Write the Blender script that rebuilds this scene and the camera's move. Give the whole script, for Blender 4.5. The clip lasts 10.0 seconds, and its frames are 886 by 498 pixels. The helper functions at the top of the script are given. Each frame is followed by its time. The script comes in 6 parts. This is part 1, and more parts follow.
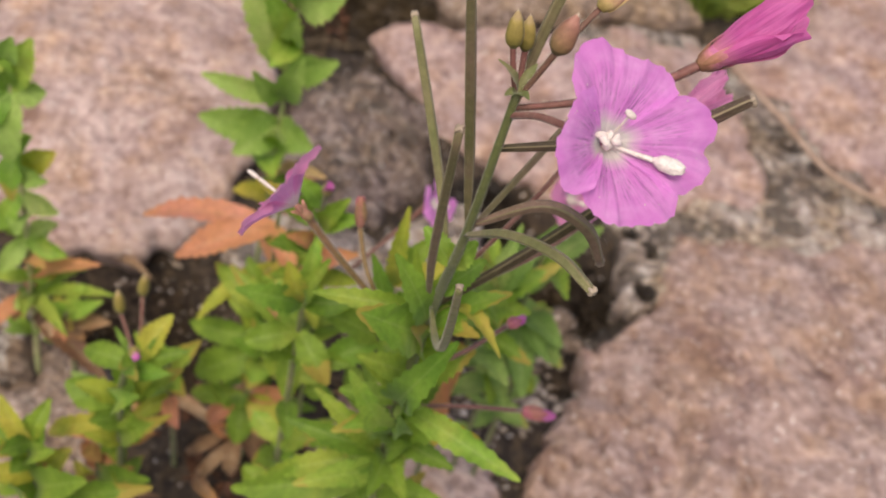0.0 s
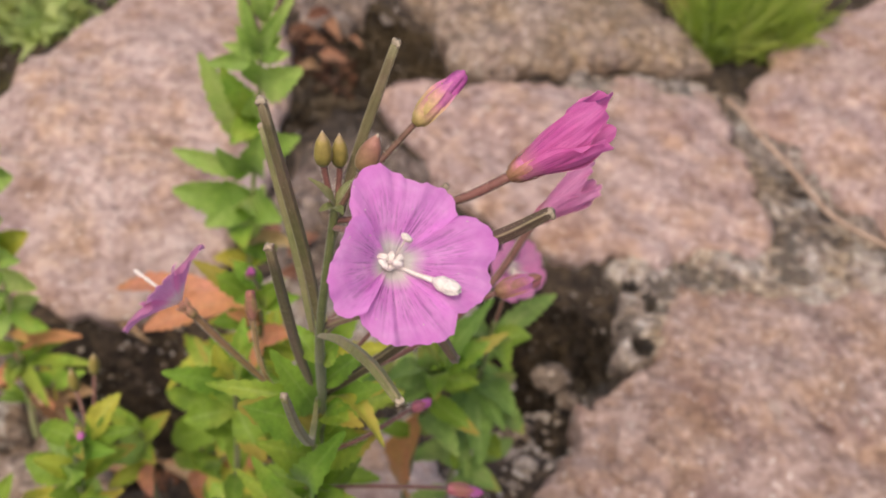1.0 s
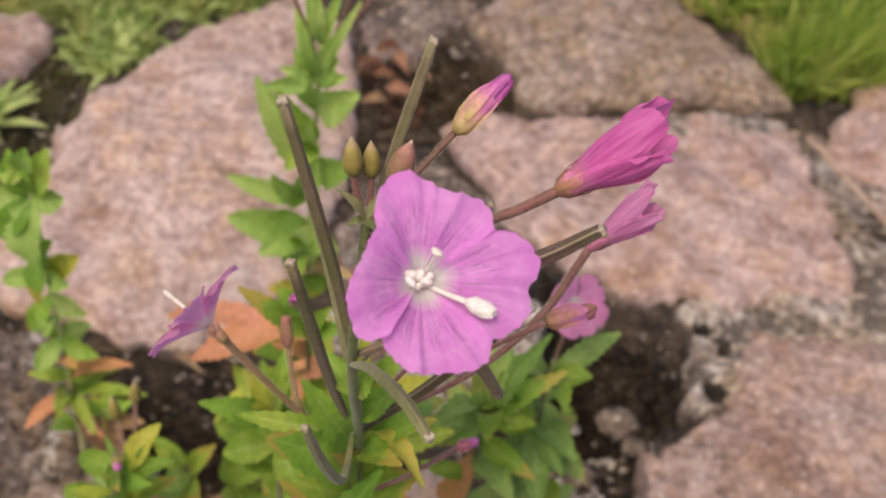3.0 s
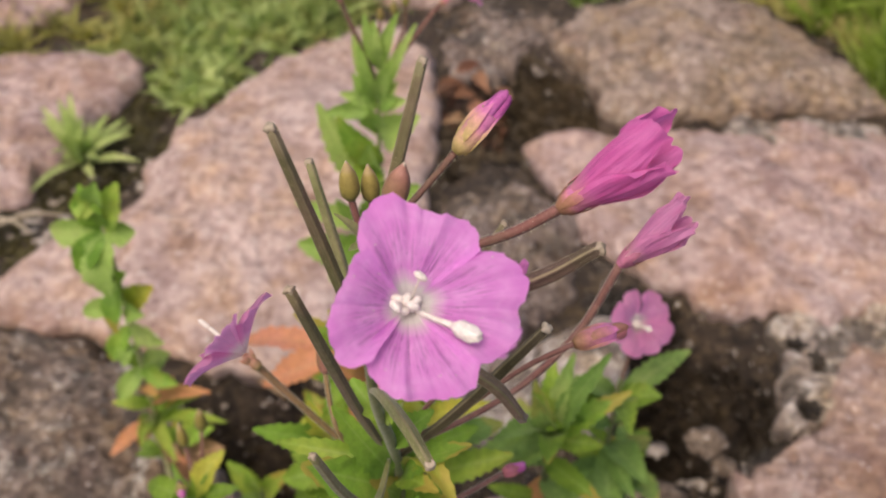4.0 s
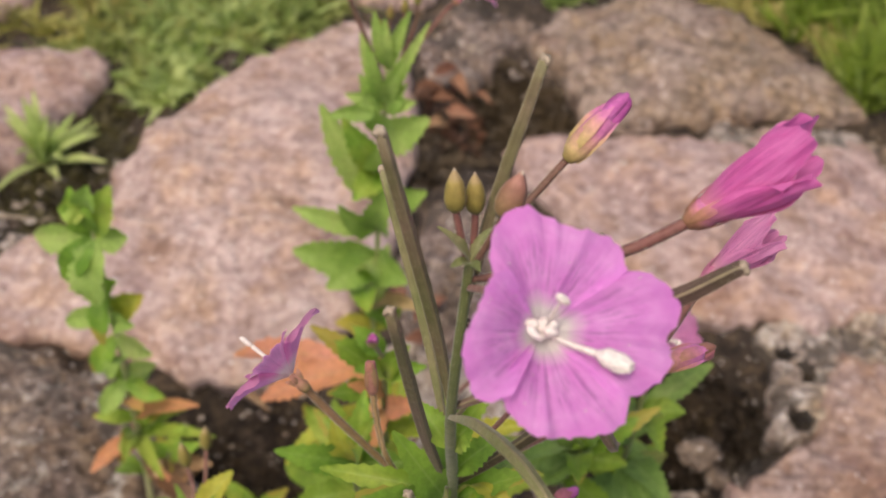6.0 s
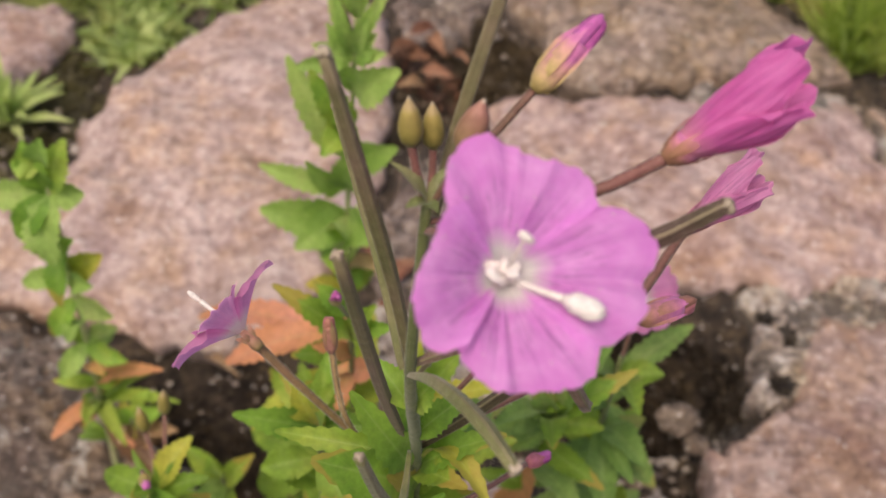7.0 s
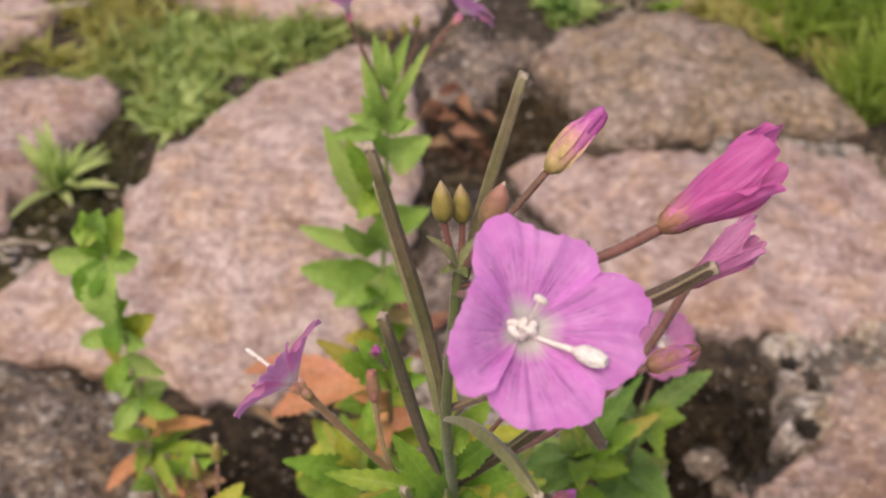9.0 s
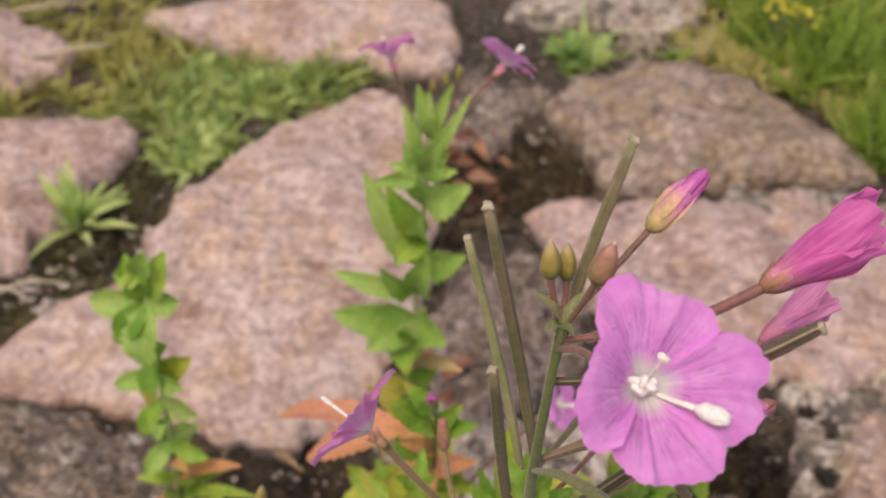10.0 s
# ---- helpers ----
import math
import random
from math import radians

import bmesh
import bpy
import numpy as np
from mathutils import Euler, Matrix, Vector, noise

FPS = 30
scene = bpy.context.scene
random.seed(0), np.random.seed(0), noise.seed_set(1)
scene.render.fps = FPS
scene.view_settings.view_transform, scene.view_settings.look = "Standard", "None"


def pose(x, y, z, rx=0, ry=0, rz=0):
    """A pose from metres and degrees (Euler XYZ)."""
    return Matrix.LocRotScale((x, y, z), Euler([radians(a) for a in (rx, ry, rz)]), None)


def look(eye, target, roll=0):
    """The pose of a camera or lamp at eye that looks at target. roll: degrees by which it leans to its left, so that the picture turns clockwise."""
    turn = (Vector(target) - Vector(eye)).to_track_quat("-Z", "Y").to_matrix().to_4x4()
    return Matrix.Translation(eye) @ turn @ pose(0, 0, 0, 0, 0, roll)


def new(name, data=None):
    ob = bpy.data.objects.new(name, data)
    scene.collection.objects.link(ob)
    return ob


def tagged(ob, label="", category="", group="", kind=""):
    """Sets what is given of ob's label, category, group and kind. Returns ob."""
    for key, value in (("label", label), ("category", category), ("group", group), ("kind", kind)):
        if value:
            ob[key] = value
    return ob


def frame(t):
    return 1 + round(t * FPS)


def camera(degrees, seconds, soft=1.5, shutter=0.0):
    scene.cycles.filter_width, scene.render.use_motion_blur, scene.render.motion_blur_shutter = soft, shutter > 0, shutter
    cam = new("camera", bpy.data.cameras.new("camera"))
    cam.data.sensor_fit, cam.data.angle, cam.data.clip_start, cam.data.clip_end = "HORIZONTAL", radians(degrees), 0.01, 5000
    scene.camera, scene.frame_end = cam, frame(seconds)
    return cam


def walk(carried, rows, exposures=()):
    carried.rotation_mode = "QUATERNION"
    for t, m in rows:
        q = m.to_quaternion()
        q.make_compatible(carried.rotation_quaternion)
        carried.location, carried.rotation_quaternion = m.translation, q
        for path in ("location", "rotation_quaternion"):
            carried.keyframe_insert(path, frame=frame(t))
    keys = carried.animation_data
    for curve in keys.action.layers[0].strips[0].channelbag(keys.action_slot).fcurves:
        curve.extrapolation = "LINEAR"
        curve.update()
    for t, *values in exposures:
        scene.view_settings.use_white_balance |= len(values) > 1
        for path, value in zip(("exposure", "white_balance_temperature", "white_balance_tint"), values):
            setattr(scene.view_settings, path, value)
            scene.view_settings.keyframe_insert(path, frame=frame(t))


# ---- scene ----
cam = camera(43.8, 10.0, soft=1.8)
cam.data.dof.use_dof, cam.data.dof.focus_distance, cam.data.dof.aperture_fstop = True, 0.19, 25.0
PATH = [
    (0, (0.01457, -0.00535, 0.46271), (0.04823, 0.65873, -0.28418), 16.841),
    (0.5, (0.04274, 0.00682, 0.47140), (0.04087, 0.65578, -0.28942), 13.904),
    (1, (0.05520, 0.00870, 0.48332), (0.01612, 0.68261, -0.25446), 11.005),
    (1.5, (0.04261, 0.00617, 0.48592), (0.02986, 0.69788, -0.23614), 13.538),
    (2, (0.04324, 0.01250, 0.47429), (-0.00204, 0.72354, -0.22739), 12.572),
    (2.5, (0.06095, 0.02118, 0.47110), (-0.03511, 0.68960, -0.26645), 7.804),
    (2.7, (0.06049, 0.01928, 0.46963), (-0.03844, 0.70449, -0.25197), 8.234),
    (4, (0.07691, 0.02764, 0.46640), (-0.13705, 0.69697, -0.24510), 0.075),
    (4.5, (0.09745, 0.03184, 0.46896), (-0.13875, 0.69342, -0.24275), -2.143),
    (5, (0.07866, 0.03394, 0.46722), (-0.14865, 0.69505, -0.24781), -1.765),
    (5.2, (0.07001, 0.02694, 0.46892), (-0.15193, 0.70128, -0.23536), -1.081),
    (6.3, (0.04714, 0.03451, 0.45271), (-0.10532, 0.72315, -0.25619), 4.307),
    (6.5, (0.04868, 0.03554, 0.45263), (-0.11994, 0.71887, -0.25774), 3.656),
    (7, (0.05095, 0.04105, 0.44244), (-0.08935, 0.71350, -0.28429), 4.680),
    (7.5, (0.07229, 0.03662, 0.46398), (-0.16485, 0.71793, -0.22853), -2.522),
    (8, (0.08237, 0.03696, 0.46378), (-0.16180, 0.70123, -0.24272), -4.343),
    (8.5, (0.07279, 0.03242, 0.46861), (-0.15199, 0.71622, -0.22557), -2.076),
    (9, (0.05451, 0.02542, 0.46150), (-0.12304, 0.72177, -0.23389), 1.742),
    (9.5, (0.04422, 0.02415, 0.46151), (-0.13138, 0.72068, -0.23421), 2.437),
    (10, (0.03676, 0.01883, 0.46578), (-0.13788, 0.74198, -0.20246), 2.944),
]
walk(cam, [(t, look(eye, target, roll)) for t, eye, target, roll in PATH], [(0.0, 0.65, 7150, 15), (10.0, 0.65, 7150, 15)])

# ---- light ----
world = bpy.data.worlds.new("sky")
scene.world = world
world.use_nodes = True
wn = world.node_tree.nodes
sky = wn.new("ShaderNodeTexSky")
sky.sky_type, sky.sun_disc = "NISHITA", False
sky.sun_elevation, sky.sun_rotation = radians(58), radians(200)
sky.air_density, sky.dust_density = 1.0, 4.0
world.node_tree.links.new(sky.outputs[0], wn["Background"].inputs[0])
wn["Background"].inputs[1].default_value = 0.11
sun = new("sun", bpy.data.lights.new("sun", "SUN"))
sun.data.energy, sun.data.angle, sun.data.color = 1.3, radians(25), (1.0, 0.95, 0.88)
sun.matrix_world = look((-0.25, -0.65, 1.6), (0, 0, 0))


# ---- materials ----
def nodes_of(name):
    m = bpy.data.materials.new(name)
    m.use_nodes = True
    return m, m.node_tree.nodes, m.node_tree.links, m.node_tree.nodes["Principled BSDF"]


def texture(n, l, scale, detail=6, rough=0.6, co="Object", kind="ShaderNodeTexNoise"):
    c = n.new("ShaderNodeTexCoord")
    t = n.new(kind)
    t.inputs["Scale"].default_value = scale
    if kind == "ShaderNodeTexNoise":
        t.inputs["Detail"].default_value, t.inputs["Roughness"].default_value = detail, rough
    l.new(c.outputs[co], t.inputs["Vector"])
    return t


def ramp(n, l, source, stops):
    r = n.new("ShaderNodeValToRGB")
    while len(r.color_ramp.elements) < len(stops):
        r.color_ramp.elements.new(0.5)
    for e, (p, c) in zip(r.color_ramp.elements, stops):
        e.position, e.color = p, (*c, 1) if len(c) == 3 else c
    l.new(source, r.inputs[0])
    return r


def blend(n, l, fac, a, b, mode="MIX"):
    m = n.new("ShaderNodeMix")
    m.data_type, m.blend_type = "RGBA", mode
    for sock, v in ((m.inputs[0], fac), (m.inputs[6], a), (m.inputs[7], b)):
        if isinstance(v, (int, float)):
            sock.default_value = v
        elif isinstance(v, tuple):
            sock.default_value = (*v, 1)
        else:
            l.new(v, sock)
    return m.outputs[2]


def bump(n, l, p, height, strength, dist):
    b = n.new("ShaderNodeBump")
    b.inputs["Strength"].default_value, b.inputs["Distance"].default_value = strength, dist
    l.new(height, b.inputs["Height"])
    l.new(b.outputs[0], p.inputs["Normal"])


def rock_material(name, dark, mid, light, blotch, lichen=0.5, speck=(0.05, 0.045, 0.04), crust=0.60, stain=0.0):
    m, n, l, p = nodes_of(name)
    big = texture(n, l, 15, 5, 0.6)
    fine = texture(n, l, 150, 5, 0.62)
    base = ramp(n, l, fine.outputs["Fac"], [(0.34, dark), (0.50, mid), (0.68, light)]).outputs[0]
    tint = ramp(n, l, big.outputs["Fac"], [(0.35, (0, 0, 0)), (0.68, (1, 1, 1))]).outputs[0]
    c1 = blend(n, l, tint, base, blotch, "MULTIPLY")
    # mineral patches: tan, mauve-grey
    patch = texture(n, l, 30, 6, 0.68)
    warm = ramp(n, l, patch.outputs["Fac"], [(0.46, (1, 1, 1)), (0.64, (1.04, 0.95, 0.74))]).outputs[0]
    cool = texture(n, l, 23, 6, 0.7)
    mauve = ramp(n, l, cool.outputs["Fac"], [(0.36, (0.66, 0.60, 0.61)), (0.49, (1, 1, 1))]).outputs[0]
    c2 = blend(n, l, 0.9, blend(n, l, 0.8, c1, warm, "MULTIPLY"), mauve, "MULTIPLY")
    # lumps of coarser grain
    spots = texture(n, l, 72, 6, 0.66)
    mottle = ramp(n, l, spots.outputs["Fac"], [(0.30, (0.56, 0.50, 0.46)), (0.42, (0.90, 0.88, 0.87)), (0.55, (1.0, 1.0, 1.0)), (0.70, (1.13, 1.13, 1.12))]).outputs[0]
    c3 = blend(n, l, 0.95, c2, mottle, "MULTIPLY")
    li = texture(n, l, 42, 8, 0.75)
    lm = ramp(n, l, li.outputs["Fac"], [(crust, (0, 0, 0)), (crust + 0.07, (lichen, lichen, lichen))]).outputs[0]
    c3 = blend(n, l, lm, c3, (0.48, 0.44, 0.38))
    sp = texture(n, l, 170, 3, 0.6)
    sm = ramp(n, l, sp.outputs["Fac"], [(0.62, (0, 0, 0)), (0.68, (0.55, 0.55, 0.55))]).outputs[0]
    c4 = blend(n, l, sm, c3, blend(n, l, 0.5, c3, speck))
    pores = texture(n, l, 330, 3, 0.6)
    pm = ramp(n, l, pores.outputs["Fac"], [(0.655, (0, 0, 0)), (0.70, (0.8, 0.8, 0.8))]).outputs[0]
    c4 = blend(n, l, pm, c4, speck)
    bits = texture(n, l, 300, 2, 0.5)
    fleck = ramp(n, l, bits.outputs["Fac"], [(0.665, (0, 0, 0)), (0.72, (0.7, 0.7, 0.7))]).outputs[0]
    c5 = blend(n, l, fleck, c4, (0.74, 0.69, 0.65))
    if stain:
        damp = texture(n, l, 34, 7, 0.75)
        dark_spots = ramp(n, l, damp.outputs["Fac"], [(0.52, (0, 0, 0)), (0.58, (stain, stain, stain))]).outputs[0]
        c5 = blend(n, l, dark_spots, c5, (0.055, 0.044, 0.034))
    l.new(c5, p.inputs["Base Color"])
    p.inputs["Roughness"].default_value = 0.85
    h = blend(n, l, 0.4, blend(n, l, 0.45, fine.outputs["Fac"], li.outputs["Fac"]), spots.outputs["Fac"])
    bump(n, l, p, h, 1.0, 0.010)
    return m


def plant_material(name, stops, scale=60, thin=0.35, rough=0.55, sheen=0.12, glow=(1.0, 1.1, 0.5), depth=0.0006, veins=False, along=None, aged=0.45):
    """Leaf or stalk: hue by noise and by piece, a little light let through, downy sheen."""
    m, n, l, p = nodes_of(name)
    t = texture(n, l, scale, 4, 0.6)
    fine = texture(n, l, scale * 9, 3, 0.6)
    info = n.new("ShaderNodeObjectInfo")
    add = n.new("ShaderNodeMath")
    add.operation = "MULTIPLY_ADD"
    add.inputs[1].default_value, add.inputs[2].default_value = 0.30, -0.15
    l.new(info.outputs["Random"], add.inputs[0])
    s = n.new("ShaderNodeMath")
    l.new(add.outputs[0], s.inputs[0])
    l.new(t.outputs["Fac"], s.inputs[1])
    c = ramp(n, l, s.outputs[0], stops).outputs[0]
    if along:
        co = n.new("ShaderNodeTexCoord")
        length = n.new("ShaderNodeSeparateXYZ")
        l.new(co.outputs["UV"], length.inputs[0])
        uneven = n.new("ShaderNodeMath")
        uneven.operation = "MULTIPLY_ADD"
        uneven.inputs[1].default_value = 0.35
        l.new(t.outputs["Fac"], uneven.inputs[0])
        l.new(length.outputs["Y"], uneven.inputs[2])
        c = ramp(n, l, uneven.outputs[0], along).outputs[0]
    v = ramp(n, l, fine.outputs["Fac"], [(0.3, (0.82, 0.82, 0.82)), (0.7, (1.12, 1.12, 1.12))]).outputs[0]
    c = blend(n, l, 1.0, c, v, "MULTIPLY")
    relief = fine.outputs["Fac"]
    if veins:
        uv = n.new("ShaderNodeTexCoord")
        sep = n.new("ShaderNodeSeparateXYZ")
        l.new(uv.outputs["UV"], sep.inputs[0])

        def calc(op, a, b2):
            k = n.new("ShaderNodeMath")
            k.operation = op
            for sock, val in ((k.inputs[0], a), (k.inputs[1], b2)):
                if isinstance(val, (int, float)):
                    sock.default_value = val
                else:
                    l.new(val, sock)
            return k.outputs[0]
        off = calc("ABSOLUTE", calc("SUBTRACT", sep.outputs["X"], 0.5), 0)
        rib = ramp(n, l, off, [(0.0, (0.30, 0.30, 0.30)), (0.02, (0.20, 0.20, 0.20)), (0.05, (0, 0, 0))]).outputs[0]
        wave = calc("SINE", calc("MULTIPLY", calc("SUBTRACT", sep.outputs["Y"], calc("MULTIPLY", off, 0.45)), 62.0), 0)
        side_veins = ramp(n, l, wave, [(0.80, (0, 0, 0)), (1.0, (0.09, 0.09, 0.09))]).outputs[0]
        both = blend(n, l, 1.0, rib, side_veins, "LIGHTEN")
        c = blend(n, l, both, c, blend(n, l, 0.5, c, (0.55, 0.62, 0.28)))
        relief = blend(n, l, 0.5, fine.outputs["Color"], both)
        # some leaves yellow and redden from the tip
        far = calc("ADD", sep.outputs["Y"], calc("MULTIPLY", off, 0.35))
        age = calc("MULTIPLY", calc("SUBTRACT", calc("FRACT", calc("MULTIPLY", info.outputs["Random"], 7.31), 0), 0.74), 0.9)
        old = ramp(n, l, calc("ADD", calc("ADD", far, age), calc("MULTIPLY", calc("SUBTRACT", t.outputs["Fac"], 0.5), 0.8)), [(0.95, (0, 0, 0)), (1.25, (aged, aged, aged))]).outputs[0]
        c = blend(n, l, old, c, (0.55, 0.28, 0.08))
    l.new(c, p.inputs["Base Color"])
    p.inputs["Roughness"].default_value = rough
    p.inputs["Sheen Weight"].default_value = sheen
    p.inputs["Sheen Roughness"].default_value = 0.4
    p.inputs["Specular IOR Level"].default_value = 0.3
    bump(n, l, p, relief, 0.4, depth)
    if thin:
        tr = n.new("ShaderNodeBsdfTranslucent")
        l.new(blend(n, l, 1.0, c, glow, "MULTIPLY"), tr.inputs[0])
        mix = n.new("ShaderNodeMixShader")
        mix.inputs[0].default_value = thin
        l.new(p.outputs[0], mix.inputs[1])
        l.new(tr.outputs[0], mix.inputs[2])
        l.new(mix.outputs[0], n["Material Output"].inputs[0])
    return m


def petal_material(name, pale, deep, vein, white, thin=0.52):
    """UV: x across the petal, y from its foot to its rim."""
    m, n, l, p = nodes_of(name)
    uv = n.new("ShaderNodeTexCoord")
    sep = n.new("ShaderNodeSeparateXYZ")
    l.new(uv.outputs["UV"], sep.inputs[0])
    soft = texture(n, l, 3.5, 4, 0.6, co="UV")
    body = ramp(n, l, soft.outputs["Fac"], [(0.3, deep), (0.7, pale)]).outputs[0]
    # fanned dark veins, fading towards the rim
    stretch = n.new("ShaderNodeMapping")
    stretch.inputs["Scale"].default_value = (19, 0.55, 1)
    l.new(uv.outputs["UV"], stretch.inputs[0])
    w = n.new("ShaderNodeTexNoise")
    w.inputs["Scale"].default_value, w.inputs["Detail"].default_value = 1.0, 2
    l.new(stretch.outputs[0], w.inputs["Vector"])
    lines = ramp(n, l, w.outputs["Fac"], [(0.470, (0, 0, 0)), (0.492, (0.9, 0.9, 0.9)), (0.502, (0.9, 0.9, 0.9)), (0.524, (0, 0, 0))]).outputs[0]
    fade = ramp(n, l, sep.outputs["Y"], [(0.20, (0, 0, 0)), (0.32, (0.85, 0.85, 0.85)), (0.55, (0.75, 0.75, 0.75)), (0.74, (0.12, 0.12, 0.12)), (0.95, (0.03, 0.03, 0.03))]).outputs[0]
    gaps = texture(n, l, 6, 3, 0.6, co="UV")
    broken = ramp(n, l, gaps.outputs["Fac"], [(0.40, (0.15, 0.15, 0.15)), (0.55, (0.9, 0.9, 0.9))]).outputs[0]
    mask = blend(n, l, 1.0, blend(n, l, 1.0, lines, fade, "MULTIPLY"), broken, "MULTIPLY")
    # thinner side veins branching off further out
    branch = n.new("ShaderNodeMapping")
    branch.inputs["Scale"].default_value, branch.inputs["Location"].default_value = (26, 1.6, 1), (7.0, 3.0, 0)
    l.new(uv.outputs["UV"], branch.inputs[0])
    w2 = n.new("ShaderNodeTexNoise")
    w2.inputs["Scale"].default_value, w2.inputs["Detail"].default_value = 1.0, 1
    l.new(branch.outputs[0], w2.inputs["Vector"])
    thin_lines = ramp(n, l, w2.outputs["Fac"], [(0.470, (0, 0, 0)), (0.497, (0.5, 0.5, 0.5)), (0.524, (0, 0, 0))]).outputs[0]
    reach = ramp(n, l, sep.outputs["Y"], [(0.30, (0, 0, 0)), (0.45, (0.8, 0.8, 0.8)), (0.74, (0.5, 0.5, 0.5)), (0.9, (0, 0, 0))]).outputs[0]
    mask = blend(n, l, 1.0, mask, blend(n, l, 1.0, thin_lines, reach, "MULTIPLY"), "LIGHTEN")
    c = blend(n, l, mask, body, vein)
    foot = ramp(n, l, sep.outputs["Y"], [(0.16, (1, 1, 1)), (0.24, (0.45, 0.45, 0.45)), (0.33, (0, 0, 0))]).outputs[0]
    c = blend(n, l, foot, c, white)
    l.new(c, p.inputs["Base Color"])
    p.inputs["Roughness"].default_value, p.inputs["Sheen Weight"].default_value = 0.6, 0.2
    p.inputs["Specular IOR Level"].default_value = 0.25
    bump(n, l, p, w.outputs["Fac"], 0.5, 0.0008)
    tr = n.new("ShaderNodeBsdfTranslucent")
    l.new(c, tr.inputs[0])
    mix = n.new("ShaderNodeMixShader")
    mix.inputs[0].default_value = thin
    l.new(p.outputs[0], mix.inputs[1])
    l.new(tr.outputs[0], mix.inputs[2])
    l.new(mix.outputs[0], n["Material Output"].inputs[0])
    return m


PINK_ROCK = rock_material("pink_sandstone", (0.31, 0.215, 0.195), (0.46, 0.340, 0.312), (0.61, 0.478, 0.445), (0.88, 0.80, 0.74), 0.45)
PALE_ROCK = rock_material("pale_pink_sandstone", (0.34, 0.245, 0.220), (0.50, 0.380, 0.345), (0.65, 0.525, 0.485), (0.90, 0.83, 0.77), 0.45)
TAN_ROCK = rock_material("tan_sandstone", (0.27, 0.190, 0.165), (0.41, 0.300, 0.265), (0.58, 0.450, 0.405), (0.86, 0.79, 0.73), 0.5, (0.05, 0.045, 0.04), 0.60, 0.15)
BUFF_ROCK = rock_material("buff_sandstone", (0.16, 0.118, 0.095), (0.33, 0.25, 0.205), (0.54, 0.43, 0.365), (0.76, 0.72, 0.60), 0.5, (0.05, 0.045, 0.04), 0.60, 0.35)
GREY_ROCK = rock_material("lichened_grey_stone", (0.075, 0.055, 0.044), (0.19, 0.145, 0.118), (0.41, 0.34, 0.29), (0.6, 0.54, 0.46), 0.75, (0.03, 0.025, 0.02), 0.54, 0.6)
LICHEN_ROCK = rock_material("lichened_mortar", (0.08, 0.065, 0.052), (0.29, 0.235, 0.20), (0.60, 0.54, 0.48), (0.72, 0.68, 0.62), 0.9, (0.035, 0.03, 0.024), 0.55, 0.7)
SOIL = rock_material("mossy_soil", (0.012, 0.008, 0.006), (0.050, 0.035, 0.025), (0.140, 0.102, 0.072), (0.7, 0.65, 0.4), 0.02, (0.005, 0.004, 0.003))
GREEN = plant_material("green_leaf", [(0.26, (0.115, 0.215, 0.022)), (0.50, (0.20, 0.320, 0.036)), (0.75, (0.33, 0.405, 0.06))], veins=True)
PALE_GREEN = plant_material("pale_green_leaf", [(0.28, (0.13, 0.27, 0.03)), (0.52, (0.225, 0.39, 0.05)), (0.76, (0.37, 0.46, 0.08))], veins=True)
COOL_GREEN = plant_material("cool_green_leaf", [(0.28, (0.125, 0.235, 0.05)), (0.52, (0.215, 0.345, 0.085)), (0.76, (0.33, 0.43, 0.13))], veins=True, aged=0.25)
LIGHT_GREEN = plant_material("light_green_leaf", [(0.28, (0.24, 0.40, 0.08)), (0.52, (0.35, 0.51, 0.13)), (0.76, (0.47, 0.57, 0.19))], veins=True, thin=0.45, aged=0.0)
PALE_LEAF = plant_material("pale_yellowish_leaf", [(0.28, (0.33, 0.44, 0.13)), (0.52, (0.46, 0.56, 0.20)), (0.76, (0.58, 0.62, 0.28))], veins=True, thin=0.45, aged=0.0)
YELLOW_GREEN = plant_material("yellowing_leaf", [(0.28, (0.20, 0.31, 0.03)), (0.5, (0.36, 0.41, 0.05)), (0.74, (0.52, 0.43, 0.07))], scale=45, veins=True, aged=0.2)
ORANGE = plant_material("withered_orange_leaf", [(0.28, (0.52, 0.32, 0.10)), (0.5, (0.60, 0.27, 0.13)), (0.74, (0.60, 0.26, 0.18))], scale=40, glow=(1, 0.8, 0.6), veins=True)
TAN_LEAF = plant_material("withered_tan_leaf", [(0.28, (0.42, 0.30, 0.12)), (0.5, (0.56, 0.41, 0.19)), (0.74, (0.62, 0.48, 0.27))], scale=40, glow=(1, 0.85, 0.6), veins=True)
BROWN = plant_material("dead_brown_leaf", [(0.3, (0.13, 0.065, 0.035)), (0.55, (0.30, 0.175, 0.09)), (0.75, (0.47, 0.33, 0.20))], scale=60, glow=(1, 0.8, 0.6), thin=0.15, veins=True)
STALK = plant_material("reddish_stalk", [(0.3, (0.150, 0.085, 0.056)), (0.5, (0.200, 0.085, 0.070)), (0.72, (0.24, 0.122, 0.098))], scale=80, thin=0, sheen=0.2)
TAN_STALK = plant_material("olive_tan_stalk", [(0.3, (0.165, 0.120, 0.050)), (0.5, (0.22, 0.145, 0.065)), (0.72, (0.27, 0.155, 0.085))], scale=80, thin=0, sheen=0.2)
STEM = plant_material("downy_green_stem", [(0.3, (0.10, 0.125, 0.04)), (0.55, (0.15, 0.17, 0.06)), (0.75, (0.21, 0.20, 0.095))], scale=70, thin=0, sheen=0.25)
